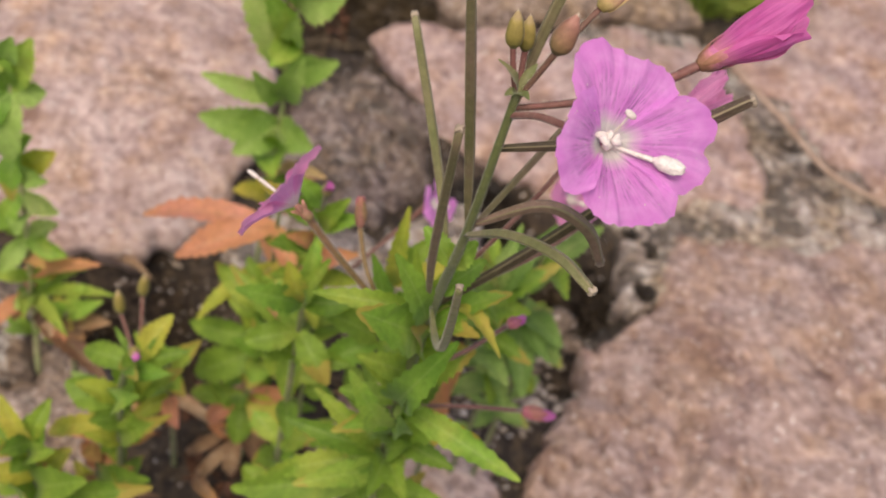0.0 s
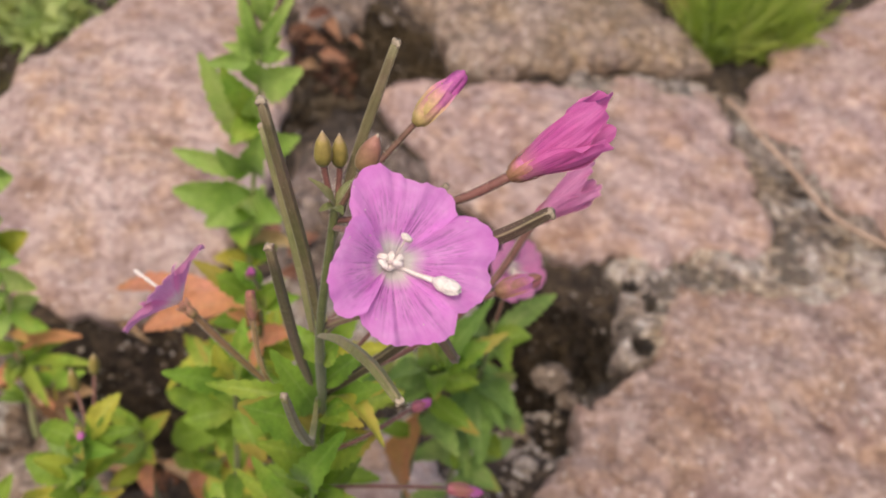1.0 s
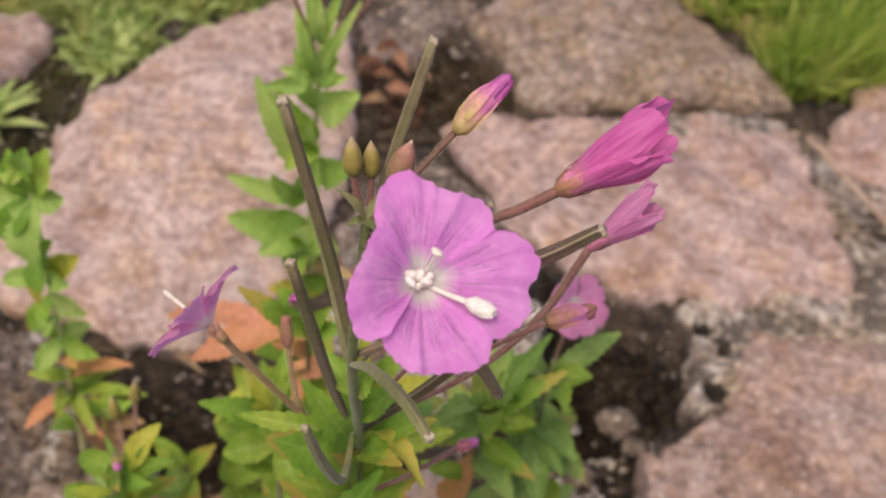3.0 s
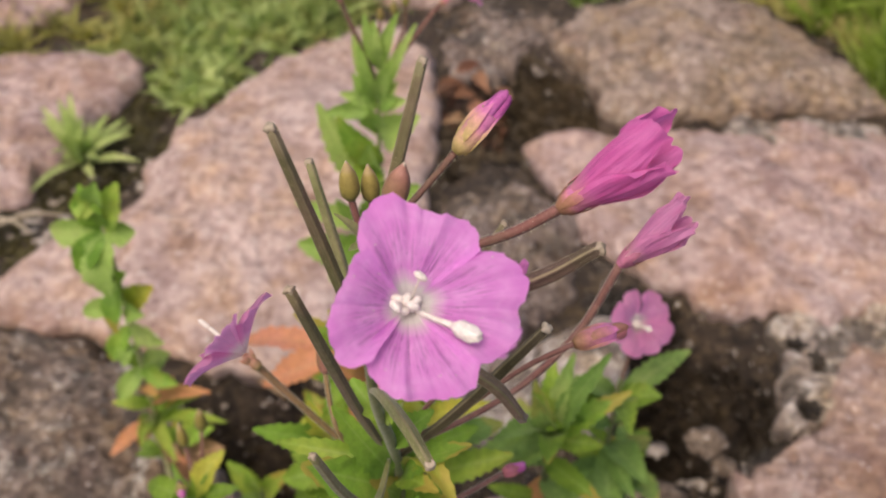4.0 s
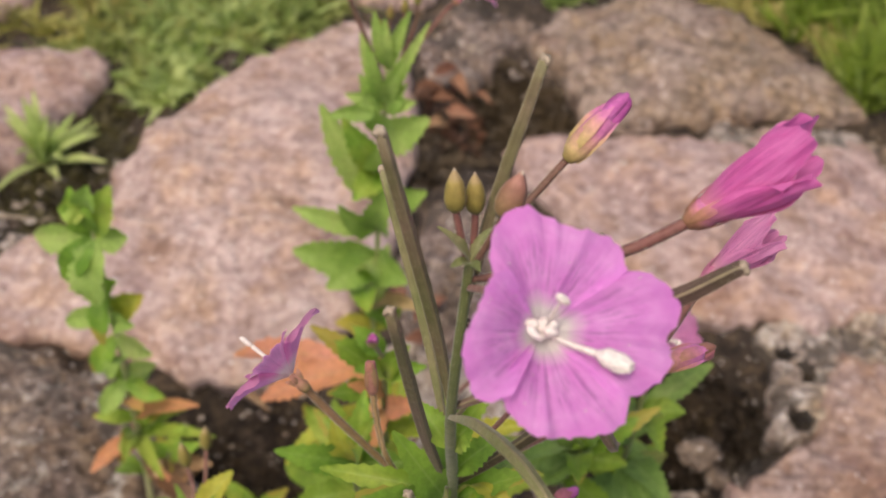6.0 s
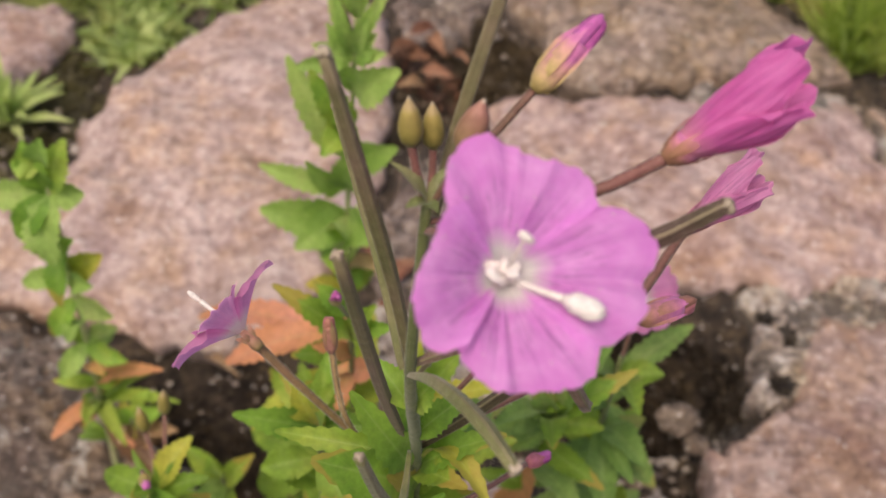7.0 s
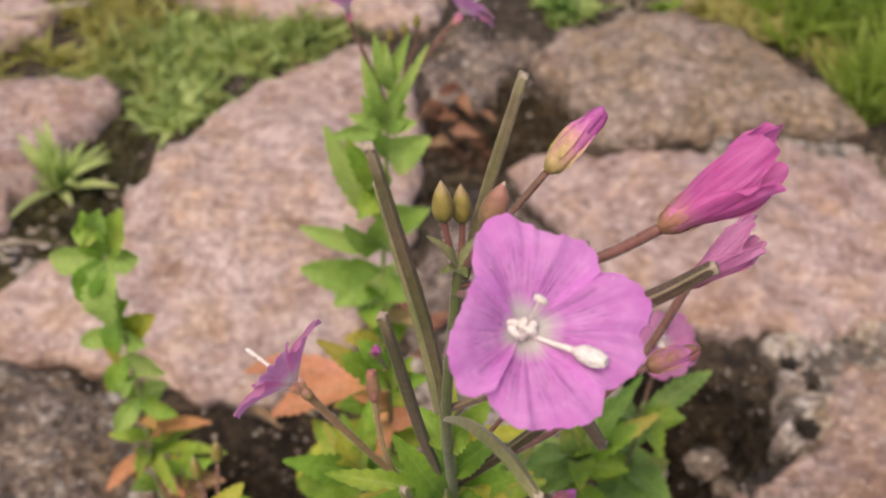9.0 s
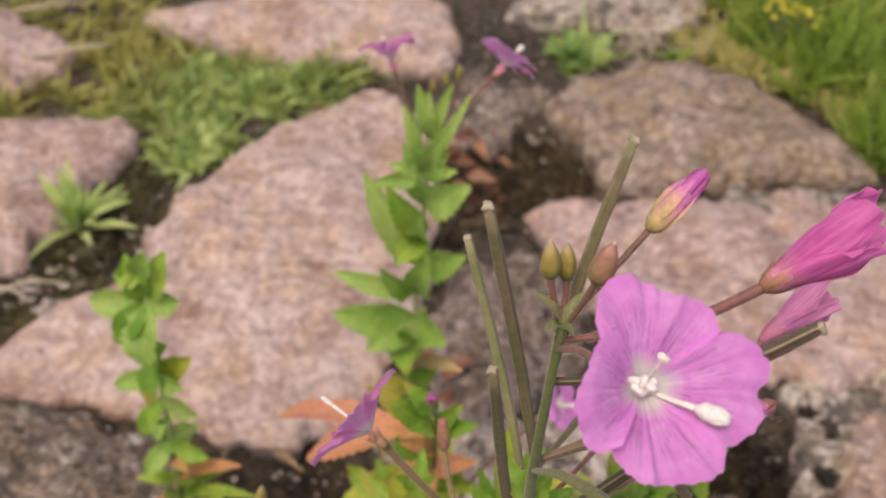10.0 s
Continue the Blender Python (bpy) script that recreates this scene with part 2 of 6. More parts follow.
POD = plant_material("downy_seed_pod", [(0.3, (0.120, 0.122, 0.048)), (0.5, (0.158, 0.138, 0.068)), (0.72, (0.19, 0.132, 0.095))], scale=60, thin=0, sheen=0.08)
DARK_POD = plant_material("dark_seed_pod", [(0.3, (0.062, 0.060, 0.026)), (0.5, (0.084, 0.068, 0.038)), (0.72, (0.11, 0.074, 0.055))], scale=60, thin=0, sheen=0.05)
BROWN_POD = plant_material("mauve_brown_seed_pod", [(0.3, (0.17, 0.125, 0.075)), (0.5, (0.22, 0.145, 0.105)), (0.72, (0.26, 0.165, 0.135))], scale=60, thin=0, sheen=0.15)
PALE_POD = plant_material("green_seed_pod", [(0.3, (0.14, 0.16, 0.055)), (0.5, (0.19, 0.18, 0.08)), (0.72, (0.22, 0.17, 0.105))], scale=60, thin=0, sheen=0.2)
CALYX = plant_material("bud_calyx", [(0.3, (0.21, 0.215, 0.05)), (0.5, (0.26, 0.20, 0.06)), (0.72, (0.31, 0.17, 0.085))], scale=120, thin=0.1, sheen=0.15)
ROSY = plant_material("rosy_calyx", [(0.3, (0.38, 0.17, 0.12)), (0.5, (0.42, 0.135, 0.16)), (0.72, (0.50, 0.17, 0.27))], scale=120, thin=0.15, sheen=0.12, glow=(1, 0.8, 0.8))
CREAM = plant_material("cream_stigma", [(0.3, (0.80, 0.72, 0.64)), (0.6, (0.88, 0.82, 0.76))], scale=200, thin=0.2, sheen=0.1, glow=(1, 1, 0.95))
PETAL = petal_material("pink_petal", (0.92, 0.42, 0.86), (0.79, 0.25, 0.73), (0.17, 0.025, 0.18), (0.86, 0.80, 0.78))
ORCHID_PETAL = petal_material("orchid_petal", (0.92, 0.42, 0.72), (0.85, 0.32, 0.63), (0.60, 0.20, 0.50), (0.84, 0.66, 0.70), 0.72)
DEEP_PETAL = petal_material("magenta_petal", (0.86, 0.27, 0.60), (0.70, 0.13, 0.44), (0.46, 0.06, 0.28), (0.74, 0.36, 0.40))
ROSE_PETAL = petal_material("rose_petal", (0.82, 0.37, 0.60), (0.68, 0.23, 0.47), (0.30, 0.05, 0.22), (0.70, 0.42, 0.44))
MAGENTA = plant_material("magenta_bud", [(0.3, (0.46, 0.08, 0.30)), (0.5, (0.56, 0.13, 0.40)), (0.72, (0.62, 0.20, 0.48))], scale=160, thin=0.25, sheen=0.1, glow=(1, 0.8, 1))
BRONZE = plant_material("bronze_bud", [(0.3, (0.22, 0.15, 0.07)), (0.5, (0.27, 0.135, 0.085)), (0.72, (0.30, 0.14, 0.11))], scale=120, thin=0.05, sheen=0.15)
GRASS = plant_material("grass_blade", [(0.3, (0.21, 0.31, 0.045)), (0.5, (0.34, 0.44, 0.085)), (0.72, (0.50, 0.53, 0.16))], scale=30, thin=0.5)
MOSS = plant_material("moss", [(0.3, (0.014, 0.011, 0.004)), (0.5, (0.04, 0.032, 0.010)), (0.72, (0.10, 0.085, 0.025))], scale=45, thin=0, sheen=0)
# dark moss on the soil; in the left hollow this colour imitates shade
MOSS_AND_SHADE = plant_material("dark_moss_and_hollow_shade", [(0.3, (0.016, 0.010, 0.005)), (0.5, (0.052, 0.034, 0.018)), (0.72, (0.13, 0.09, 0.047))], scale=60, thin=0, sheen=0)
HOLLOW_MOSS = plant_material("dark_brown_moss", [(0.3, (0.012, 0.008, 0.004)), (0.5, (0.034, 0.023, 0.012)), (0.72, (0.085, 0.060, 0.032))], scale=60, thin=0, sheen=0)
# near-black leaf colour that stands in for deep shade in the hollow and pit
HOLLOW_SHADE = plant_material("hollow_shade", [(0.3, (0.010, 0.007, 0.004)), (0.5, (0.026, 0.018, 0.010)), (0.72, (0.062, 0.046, 0.026))], scale=60, thin=0, sheen=0)
PALE_WEED = plant_material("pale_weed", [(0.3, (0.19, 0.25, 0.07)), (0.5, (0.33, 0.37, 0.12)), (0.72, (0.50, 0.47, 0.20))], scale=40, thin=0.4)
BLUE_WEED = plant_material("cool_green_weed", [(0.3, (0.20, 0.28, 0.085)), (0.5, (0.35, 0.46, 0.16)), (0.72, (0.52, 0.59, 0.24))], scale=40, thin=0.4)
OLIVE_WEED = plant_material("olive_weed", [(0.3, (0.27, 0.26, 0.08)), (0.5, (0.46, 0.42, 0.14)), (0.72, (0.60, 0.52, 0.23))], scale=40, thin=0.4)
DRY = plant_material("dry_straw", [(0.3, (0.30, 0.24, 0.17)), (0.6, (0.46, 0.39, 0.29))], scale=90, thin=0, sheen=0)
TWIG = plant_material("dry_twig", [(0.3, (0.32, 0.22, 0.16)), (0.6, (0.50, 0.38, 0.30))], scale=90, thin=0, sheen=0)
GRIT = rock_material("grit", (0.16, 0.135, 0.115), (0.42, 0.36, 0.31), (0.72, 0.67, 0.62), (0.7, 0.66, 0.6), 0.3)
RUST = plant_material("rusty_moss", [(0.3, (0.05, 0.022, 0.010)), (0.5, (0.13, 0.055, 0.026)), (0.72, (0.25, 0.125, 0.068))], scale=60, thin=0, sheen=0)
DEAD_RED = plant_material("dead_red_leaf", [(0.3, (0.13, 0.055, 0.032)), (0.5, (0.24, 0.10, 0.06)), (0.72, (0.36, 0.20, 0.12))], scale=60, thin=0.2, glow=(1, 0.8, 0.6))
PALE_STEM = plant_material("pale_green_stem", [(0.3, (0.24, 0.30, 0.10)), (0.55, (0.34, 0.38, 0.15)), (0.75, (0.42, 0.40, 0.20))], scale=70, thin=0, sheen=0.25)
DOWN = plant_material("pale_down", [(0.3, (0.55, 0.52, 0.42)), (0.7, (0.7, 0.67, 0.58))], thin=0.3, sheen=0)
RIDGE = plant_material("pale_pod_ridge", [(0.3, (0.17, 0.155, 0.075)), (0.7, (0.25, 0.205, 0.125))], thin=0, sheen=0.1)
BLUSH = plant_material("yellow_calyx_blushing_pink", [(0.3, (0.5, 0.4, 0.2))], scale=90, thin=0.2, sheen=0.12, glow=(1, 0.8, 0.8), along=[(0.20, (0.36, 0.29, 0.09)), (0.50, (0.58, 0.44, 0.19)), (0.85, (0.66, 0.34, 0.30)), (1.15, (0.62, 0.20, 0.40))])
SALMON = plant_material("salmon_calyx", [(0.3, (0.5, 0.4, 0.2))], scale=90, thin=0.2, sheen=0.12, glow=(1, 0.8, 0.8), along=[(0.15, (0.26, 0.15, 0.07)), (0.5, (0.44, 0.21, 0.14)), (0.8, (0.60, 0.23, 0.29)), (1.1, (0.68, 0.22, 0.46))])
OLIVE = plant_material("olive_calyx", [(0.3, (0.5, 0.4, 0.2))], scale=90, thin=0.1, sheen=0.12, along=[(0.15, (0.13, 0.14, 0.035)), (0.5, (0.24, 0.205, 0.05)), (0.9, (0.33, 0.26, 0.075)), (1.2, (0.44, 0.33, 0.16))])
RUSSET = plant_material("russet_calyx", [(0.3, (0.5, 0.4, 0.2))], scale=90, thin=0.1, sheen=0.12, along=[(0.15, (0.15, 0.12, 0.045)), (0.5, (0.24, 0.155, 0.075)), (0.9, (0.31, 0.155, 0.105)), (1.2, (0.38, 0.19, 0.14))])
WEED_YELLOW = plant_material("yellow_blossom", [(0.3, (0.7, 0.55, 0.04)), (0.7, (0.8, 0.68, 0.08))], thin=0.2)


DIRT = rock_material("dry_earth", (0.07, 0.05, 0.035), (0.20, 0.15, 0.11), (0.40, 0.32, 0.25), (0.75, 0.70, 0.62), 0.3, (0.03, 0.024, 0.018))


MOTTLED_ROCK = rock_material("dark_mottled_stone", (0.075, 0.056, 0.047), (0.22, 0.170, 0.148), (0.46, 0.385, 0.345), (0.72, 0.66, 0.56), 0.55, (0.03, 0.024, 0.018), 0.58, 0.75)


CRUST = rock_material("greyish_lichen_crust", (0.18, 0.145, 0.122), (0.42, 0.352, 0.308), (0.70, 0.65, 0.595), (0.80, 0.77, 0.72), 0.8, (0.04, 0.03, 0.022), 0.56, 0.8)


# ---- building helpers ----
ORIGIN = {}
RNG = random.Random(7)
HAIR_RNG = random.Random(8)


def thing(name, at, label, category, group="", kind=""):
    ob = new(name)
    ob.location = at
    ob.empty_display_size = 0.01
    ORIGIN[ob.name] = Vector(at)
    return tagged(ob, label, category, group, kind)


def part(name, bm, material, parent, label="", smooth=True):
    """Links a bmesh, given in world places, as one mesh under a thing or a part."""
    o = ORIGIN[parent.name]
    bmesh.ops.translate(bm, verts=bm.verts, vec=-o)
    me = bpy.data.meshes.new(name)
    bm.to_mesh(me)
    bm.free()
    me.materials.append(material)
    me.materials.append(DOWN)
    me.materials.append(RIDGE)
    if smooth:
        me.shade_smooth()
    ob = new(name, me)
    ob.parent = parent
    ORIGIN[ob.name] = o
    return tagged(ob, label)


def spline(points, steps):
    """Catmull-Rom curve through the points."""
    p = [Vector(q) for q in points]
    p = [2 * p[0] - p[1], *p, 2 * p[-1] - p[-2]]
    out = []
    for i in range(1, len(p) - 2):
        a, b, c, d = p[i - 1:i + 3]
        for k in range(steps):
            t = k / steps
            out.append(0.5 * (2 * b + (c - a) * t + (2 * a - 5 * b + 4 * c - d) * t * t + (3 * b - a - 3 * c + d) * t ** 3))
    return out + [p[-2]]


def tube(points, radii, steps=6, sides=8, ridge=0.0, wobble=0.0, bm=None, down=0.0, keel=False):
    """A tube along the points; radii are spread over its length; ridge makes it four-angled; down: length of its fine hairs."""
    bm = bm or bmesh.new()
    line = spline(points, steps)
    uvl = bm.loops.layers.uv.verify()
    ia = 0
    rings = []
    side = None
    for i, c in enumerate(line):
        d = (line[min(i + 1, len(line) - 1)] - line[max(i - 1, 0)]).normalized()
        side = (side - d * side.dot(d)).normalized() if side else d.orthogonal().normalized()
        up = d.cross(side)
        f = i / (len(line) - 1) * (len(radii) - 1)
        k = min(int(f), len(radii) - 2)
        r = radii[k] + (radii[k + 1] - radii[k]) * (f - k)
        ring = []
        for j in range(sides):
            a = 2 * math.pi * j / sides
            q = r * (1 + ridge * math.cos(4 * a)) * (1 + wobble * noise.noise(c * 300 + Vector((j, 0, 0))))
            ring.append(bm.verts.new(c + side * (math.cos(a) * q) + up * (math.sin(a) * q)))
        rings.append(ring)
    for a, b in zip(rings, rings[1:]):
        for j in range(sides):
            f = bm.faces.new((a[j], a[(j + 1) % sides], b[(j + 1) % sides], b[j]))
            if keel and j % (sides // 4) in (0, sides // 4 - 1):
                f.material_index = 2
            for loop, q in zip(f.loops, ((j, 0), (j + 1, 0), (j + 1, 1), (j, 1))):
                loop[uvl].uv = (q[0] / sides, (ia + q[1]) / (len(rings) - 1))
        ia += 1
    bm.faces.new(rings[0][::-1])
    bm.faces.new(rings[-1])
    if down:
        for i in range(len(line) - 1):
            along = line[i + 1] - line[i]
            for k in range(max(2, int(along.length / 0.00004))):
                j = HAIR_RNG.randrange(sides)
                p = rings[i][j].co.lerp(rings[i + 1][j].co, HAIR_RNG.random())
                out = (p - line[i] - along * ((p - line[i]).dot(along) / along.length_squared)).normalized()
                a = along.normalized() * 0.000022
                tip = p + (out + along.normalized() * HAIR_RNG.uniform(-0.5, 0.5)) * (down * HAIR_RNG.uniform(0.5, 1.2))
                f = bm.faces.new((bm.verts.new(p - a), bm.verts.new(p + a), bm.verts.new(tip)))
                f.material_index = 1
    return bm


def on_line(points, z):
    """The place on a rising line at the height z."""
    line = spline(points, 8)
    return min(line, key=lambda v: abs(v.z - z))


def leaf_mesh(base, tip, width, arch=0.12, fold=0.40, teeth=0.11, twist=0.0, curl=0.0, rows=20, bm=None, face=(0, -0.25, 1.0)):
    """A toothed lance-shaped blade from base to tip, arched, folded along its midrib."""
    bm = bm or bmesh.new()
    uvl = bm.loops.layers.uv.verify()
    base, tip = Vector(base), Vector(tip)
    d = tip - base
    length = d.length
    d.normalize()
    up = Vector(face)
    up = up - d * up.dot(d)
    if up.length < 0.15:
        up = Vector((0.3, -1, 0.2))
        up = up - d * up.dot(d)
    up.normalize()
    up.rotate(Matrix.Rotation(twist, 3, d))
    side = d.cross(up)
    grid = []
    cols = (-1, -0.66, -0.33, 0, 0.33, 0.66, 1)
    for i in range(rows + 1):
        v = i / rows
        w = width * 0.5 * (math.sin(math.pi * min(1, v * 0.93 + 0.05)) ** 0.75) * (1.12 - 0.35 * v)
        w = max(w, width * 0.02) * (1 + teeth * (1 if i % 2 else -1) * (0.3 < v < 0.98))
        mid = base + d * (length * v) + up * (length * (arch * math.sin(math.pi * v) - curl * v * v))
        row = []
        for u in cols:
            lift = fold * w * abs(u) ** 1.3 + w * abs(u) * (0.14 * math.sin(11 * v + 2.2 * u + length * 900) + 0.07 * math.sin(23 * v + 5 * u))
            row.append(bm.verts.new(mid + side * (w * u) + up * lift + d * (abs(u) * w * 0.25)))
        grid.append(row)
    for i, (a, b) in enumerate(zip(grid, grid[1:])):
        for j in range(len(cols) - 1):
            f = bm.faces.new((a[j], a[j + 1], b[j + 1], b[j]))
            for loop, (u, v) in zip(f.loops, ((j, i), (j + 1, i), (j + 1, i + 1), (j, i + 1))):
                loop[uvl].uv = (u / (len(cols) - 1), v / rows)
    return bm


def add_leaf(plant, stem, z, tip, width, material=None, arch=0.12, twist=0.0, label="", curl=0.0, fold=0.40, face=(0, -0.25, 1.0)):
    base = on_line(stem, z)
    material = material or RNG.choice((GREEN, GREEN, GREEN, PALE_GREEN))
    return part("leaf", leaf_mesh(base, tip, width, arch, fold, twist=twist, curl=curl, face=face), material, plant, label)


def leaf_pairs(plant, stem, z0, z1, count, length, width, rise=0.4, turn=0.0, materials=(GREEN, GREEN, PALE_GREEN)):
    """Opposite pairs up a stem, each turned a quarter from the last."""
    for i in range(count):
        z = z0 + (z1 - z0) * i / max(1, count - 1)
        base = on_line(stem, z)
        for s in (0, math.pi):
            a = turn + i * math.pi / 2 + s + RNG.uniform(-0.6, 0.6)
            n = length * RNG.uniform(0.6, 1.2)
            r = rise + RNG.uniform(-0.25, 0.25)
            tip = base + Vector((math.cos(a) * n * math.cos(r), math.sin(a) * n * math.cos(r), n * math.sin(r)))
            part("leaf", leaf_mesh(base, tip, width * RNG.uniform(0.8, 1.2), 0.1, 0.42, twist=RNG.uniform(-0.3, 0.3), curl=RNG.uniform(-0.05, 0.2), face=(0, -0.5, 1.0)), RNG.choice(materials), plant)


def frame_of(normal, up=(0, 0, 1)):
    w = Vector(normal).normalized()
    u = Vector(up).cross(w).normalized()
    return u, w.cross(u), w


def petal_mesh(centre, axes, angle, radius, depth, spread, notch=0.13, ruffle=0.035, flare=1.0, recurve=0.10):
    """A two-lobed petal of a funnel-shaped flower; UV runs from its foot to its rim."""
    bm = bmesh.new()
    uvl = bm.loops.layers.uv.new("UVMap")
    x, y, w = axes
    rows, cols = 18, 22
    grid = []
    for i in range(rows + 1):
        v = i / rows
        row = []
        for j in range(cols + 1):
            u = 2 * j / cols - 1
            reach = 1 - notch * math.exp(-((u + 0.08) / 0.11) ** 2) - 0.27 * abs(u) ** 6 + 0.05 * u + 0.010 * math.sin(23 * u + 9 * angle) + 0.008 * math.sin(41 * u + 4 * angle) + 0.02 * math.sin(3 * u + 5 * angle)
            r = radius * (0.03 + 0.97 * v * reach)
            half = spread * (0.83 + 0.09 * v)
            a = angle + u * half
            h = depth * (1 - (1 - min(1, v * 1.1)) ** 2.0) * flare + radius * ruffle * (math.sin(7 * u + 3 * angle) * v * v + 0.8 * math.sin(4 * v + angle * 2 + 2 * u))
            h -= radius * recurve * max(0, v - 0.7) ** 1.2 * 3
            h += radius * v * (0.012 * math.sin(17 * u + 2 * angle) + 0.008 * math.sin(29 * u + angle))
            h += 0.0009 * u * v - radius * 0.045 * v * math.exp(-(u / 0.12) ** 2) - radius * 0.05 * v * abs(u) ** 4
            row.append((bm.verts.new(Vector(centre) + (x * math.cos(a) + y * math.sin(a)) * r + w * h), (j / cols, v)))
        grid.append(row)
    for a, b in zip(grid, grid[1:]):
        for j in range(cols):
            f = bm.faces.new((a[j][0], a[j + 1][0], b[j + 1][0], b[j][0]))
            for loop, q in zip(f.loops, (a[j][1], a[j + 1][1], b[j + 1][1], b[j][1])):
                loop[uvl].uv = q
    return bm


def broad_petal(centre, axes, lo, hi, rim, rise, curl=0.0, lift=(0.0, 0.0), seed=0.0):
    """A broad wavy petal between two angles; rim: its reach in mm at even steps of angle; rise: height of the rim; lift: the two side edges raised."""
    bm = bmesh.new()
    uvl = bm.loops.layers.uv.new("UVMap")
    x, y, w = axes
    rows, cols = 26, 40
    knots = [Vector((0, 0, q / 1000)) for q in rim]
    fine = spline(knots, 12)
    grid = []
    mean = sum(rim) / len(rim) / 1000
    for i in range(rows + 1):
        v = i / rows
        row = []
        for j in range(cols + 1):
            q = j / cols
            u = 2 * q - 1
            f = q * (len(fine) - 1)
            k = min(int(f), len(fine) - 2)
            edge = fine[k].z + (fine[k + 1].z - fine[k].z) * (f - k)
            edge *= 1 + 0.010 * math.sin(31 * u + seed) + 0.007 * math.sin(53 * u + 2 * seed)
            r = 0.0005 + (edge - 0.0005) * v
            a = radians(lo + (hi - lo) * q) + 0.03 * math.sin(5 * v + seed) * v
            h = rise * (1 - (1 - v) ** 1.35)
            h += mean * v * v * (0.045 * math.sin(5.2 * u + seed) + 0.026 * math.sin(11 * u + 2.3 * seed + 2 * v))
            h += mean * v * (0.014 * math.sin(19 * u + seed) + 0.008 * math.sin(34 * u + 3 * seed + 4 * v))
            h -= mean * 0.085 * v * math.exp(-((u - 0.06 * math.sin(seed)) / 0.07) ** 2)
            h += mean * v * v * (lift[0] * max(0, -u) ** 3 + lift[1] * max(0, u) ** 3)
            h -= mean * curl * max(0.0, v - 0.62) ** 1.6 * 2.4 * (1 + 0.5 * math.sin(3 * u + seed))
            row.append((bm.verts.new(Vector(centre) + (x * math.cos(a) + y * math.sin(a)) * r + w * h), (q, v)))
        grid.append(row)
    for a, b in zip(grid, grid[1:]):
        for j in range(cols):
            f = bm.faces.new((a[j][0], a[j + 1][0], b[j + 1][0], b[j][0]))
            for loop, q in zip(f.loops, (a[j][1], a[j + 1][1], b[j + 1][1], b[j][1])):
                loop[uvl].uv = q
    return bm


def blob(centre, r, bm=None, stretch=(1, 1, 1), seed=0.0, rough=0.15, level=2):
    bm = bm or bmesh.new()
    made = bmesh.ops.create_icosphere(bm, subdivisions=level, radius=1.0)["verts"]
    for v in made:
        k = 1 + rough * noise.noise(v.co * 1.7 + Vector((seed, seed * 2, 0)))
        v.co = Vector(centre) + Vector((v.co.x * stretch[0], v.co.y * stretch[1], v.co.z * stretch[2])) * (r * k)
    return bm


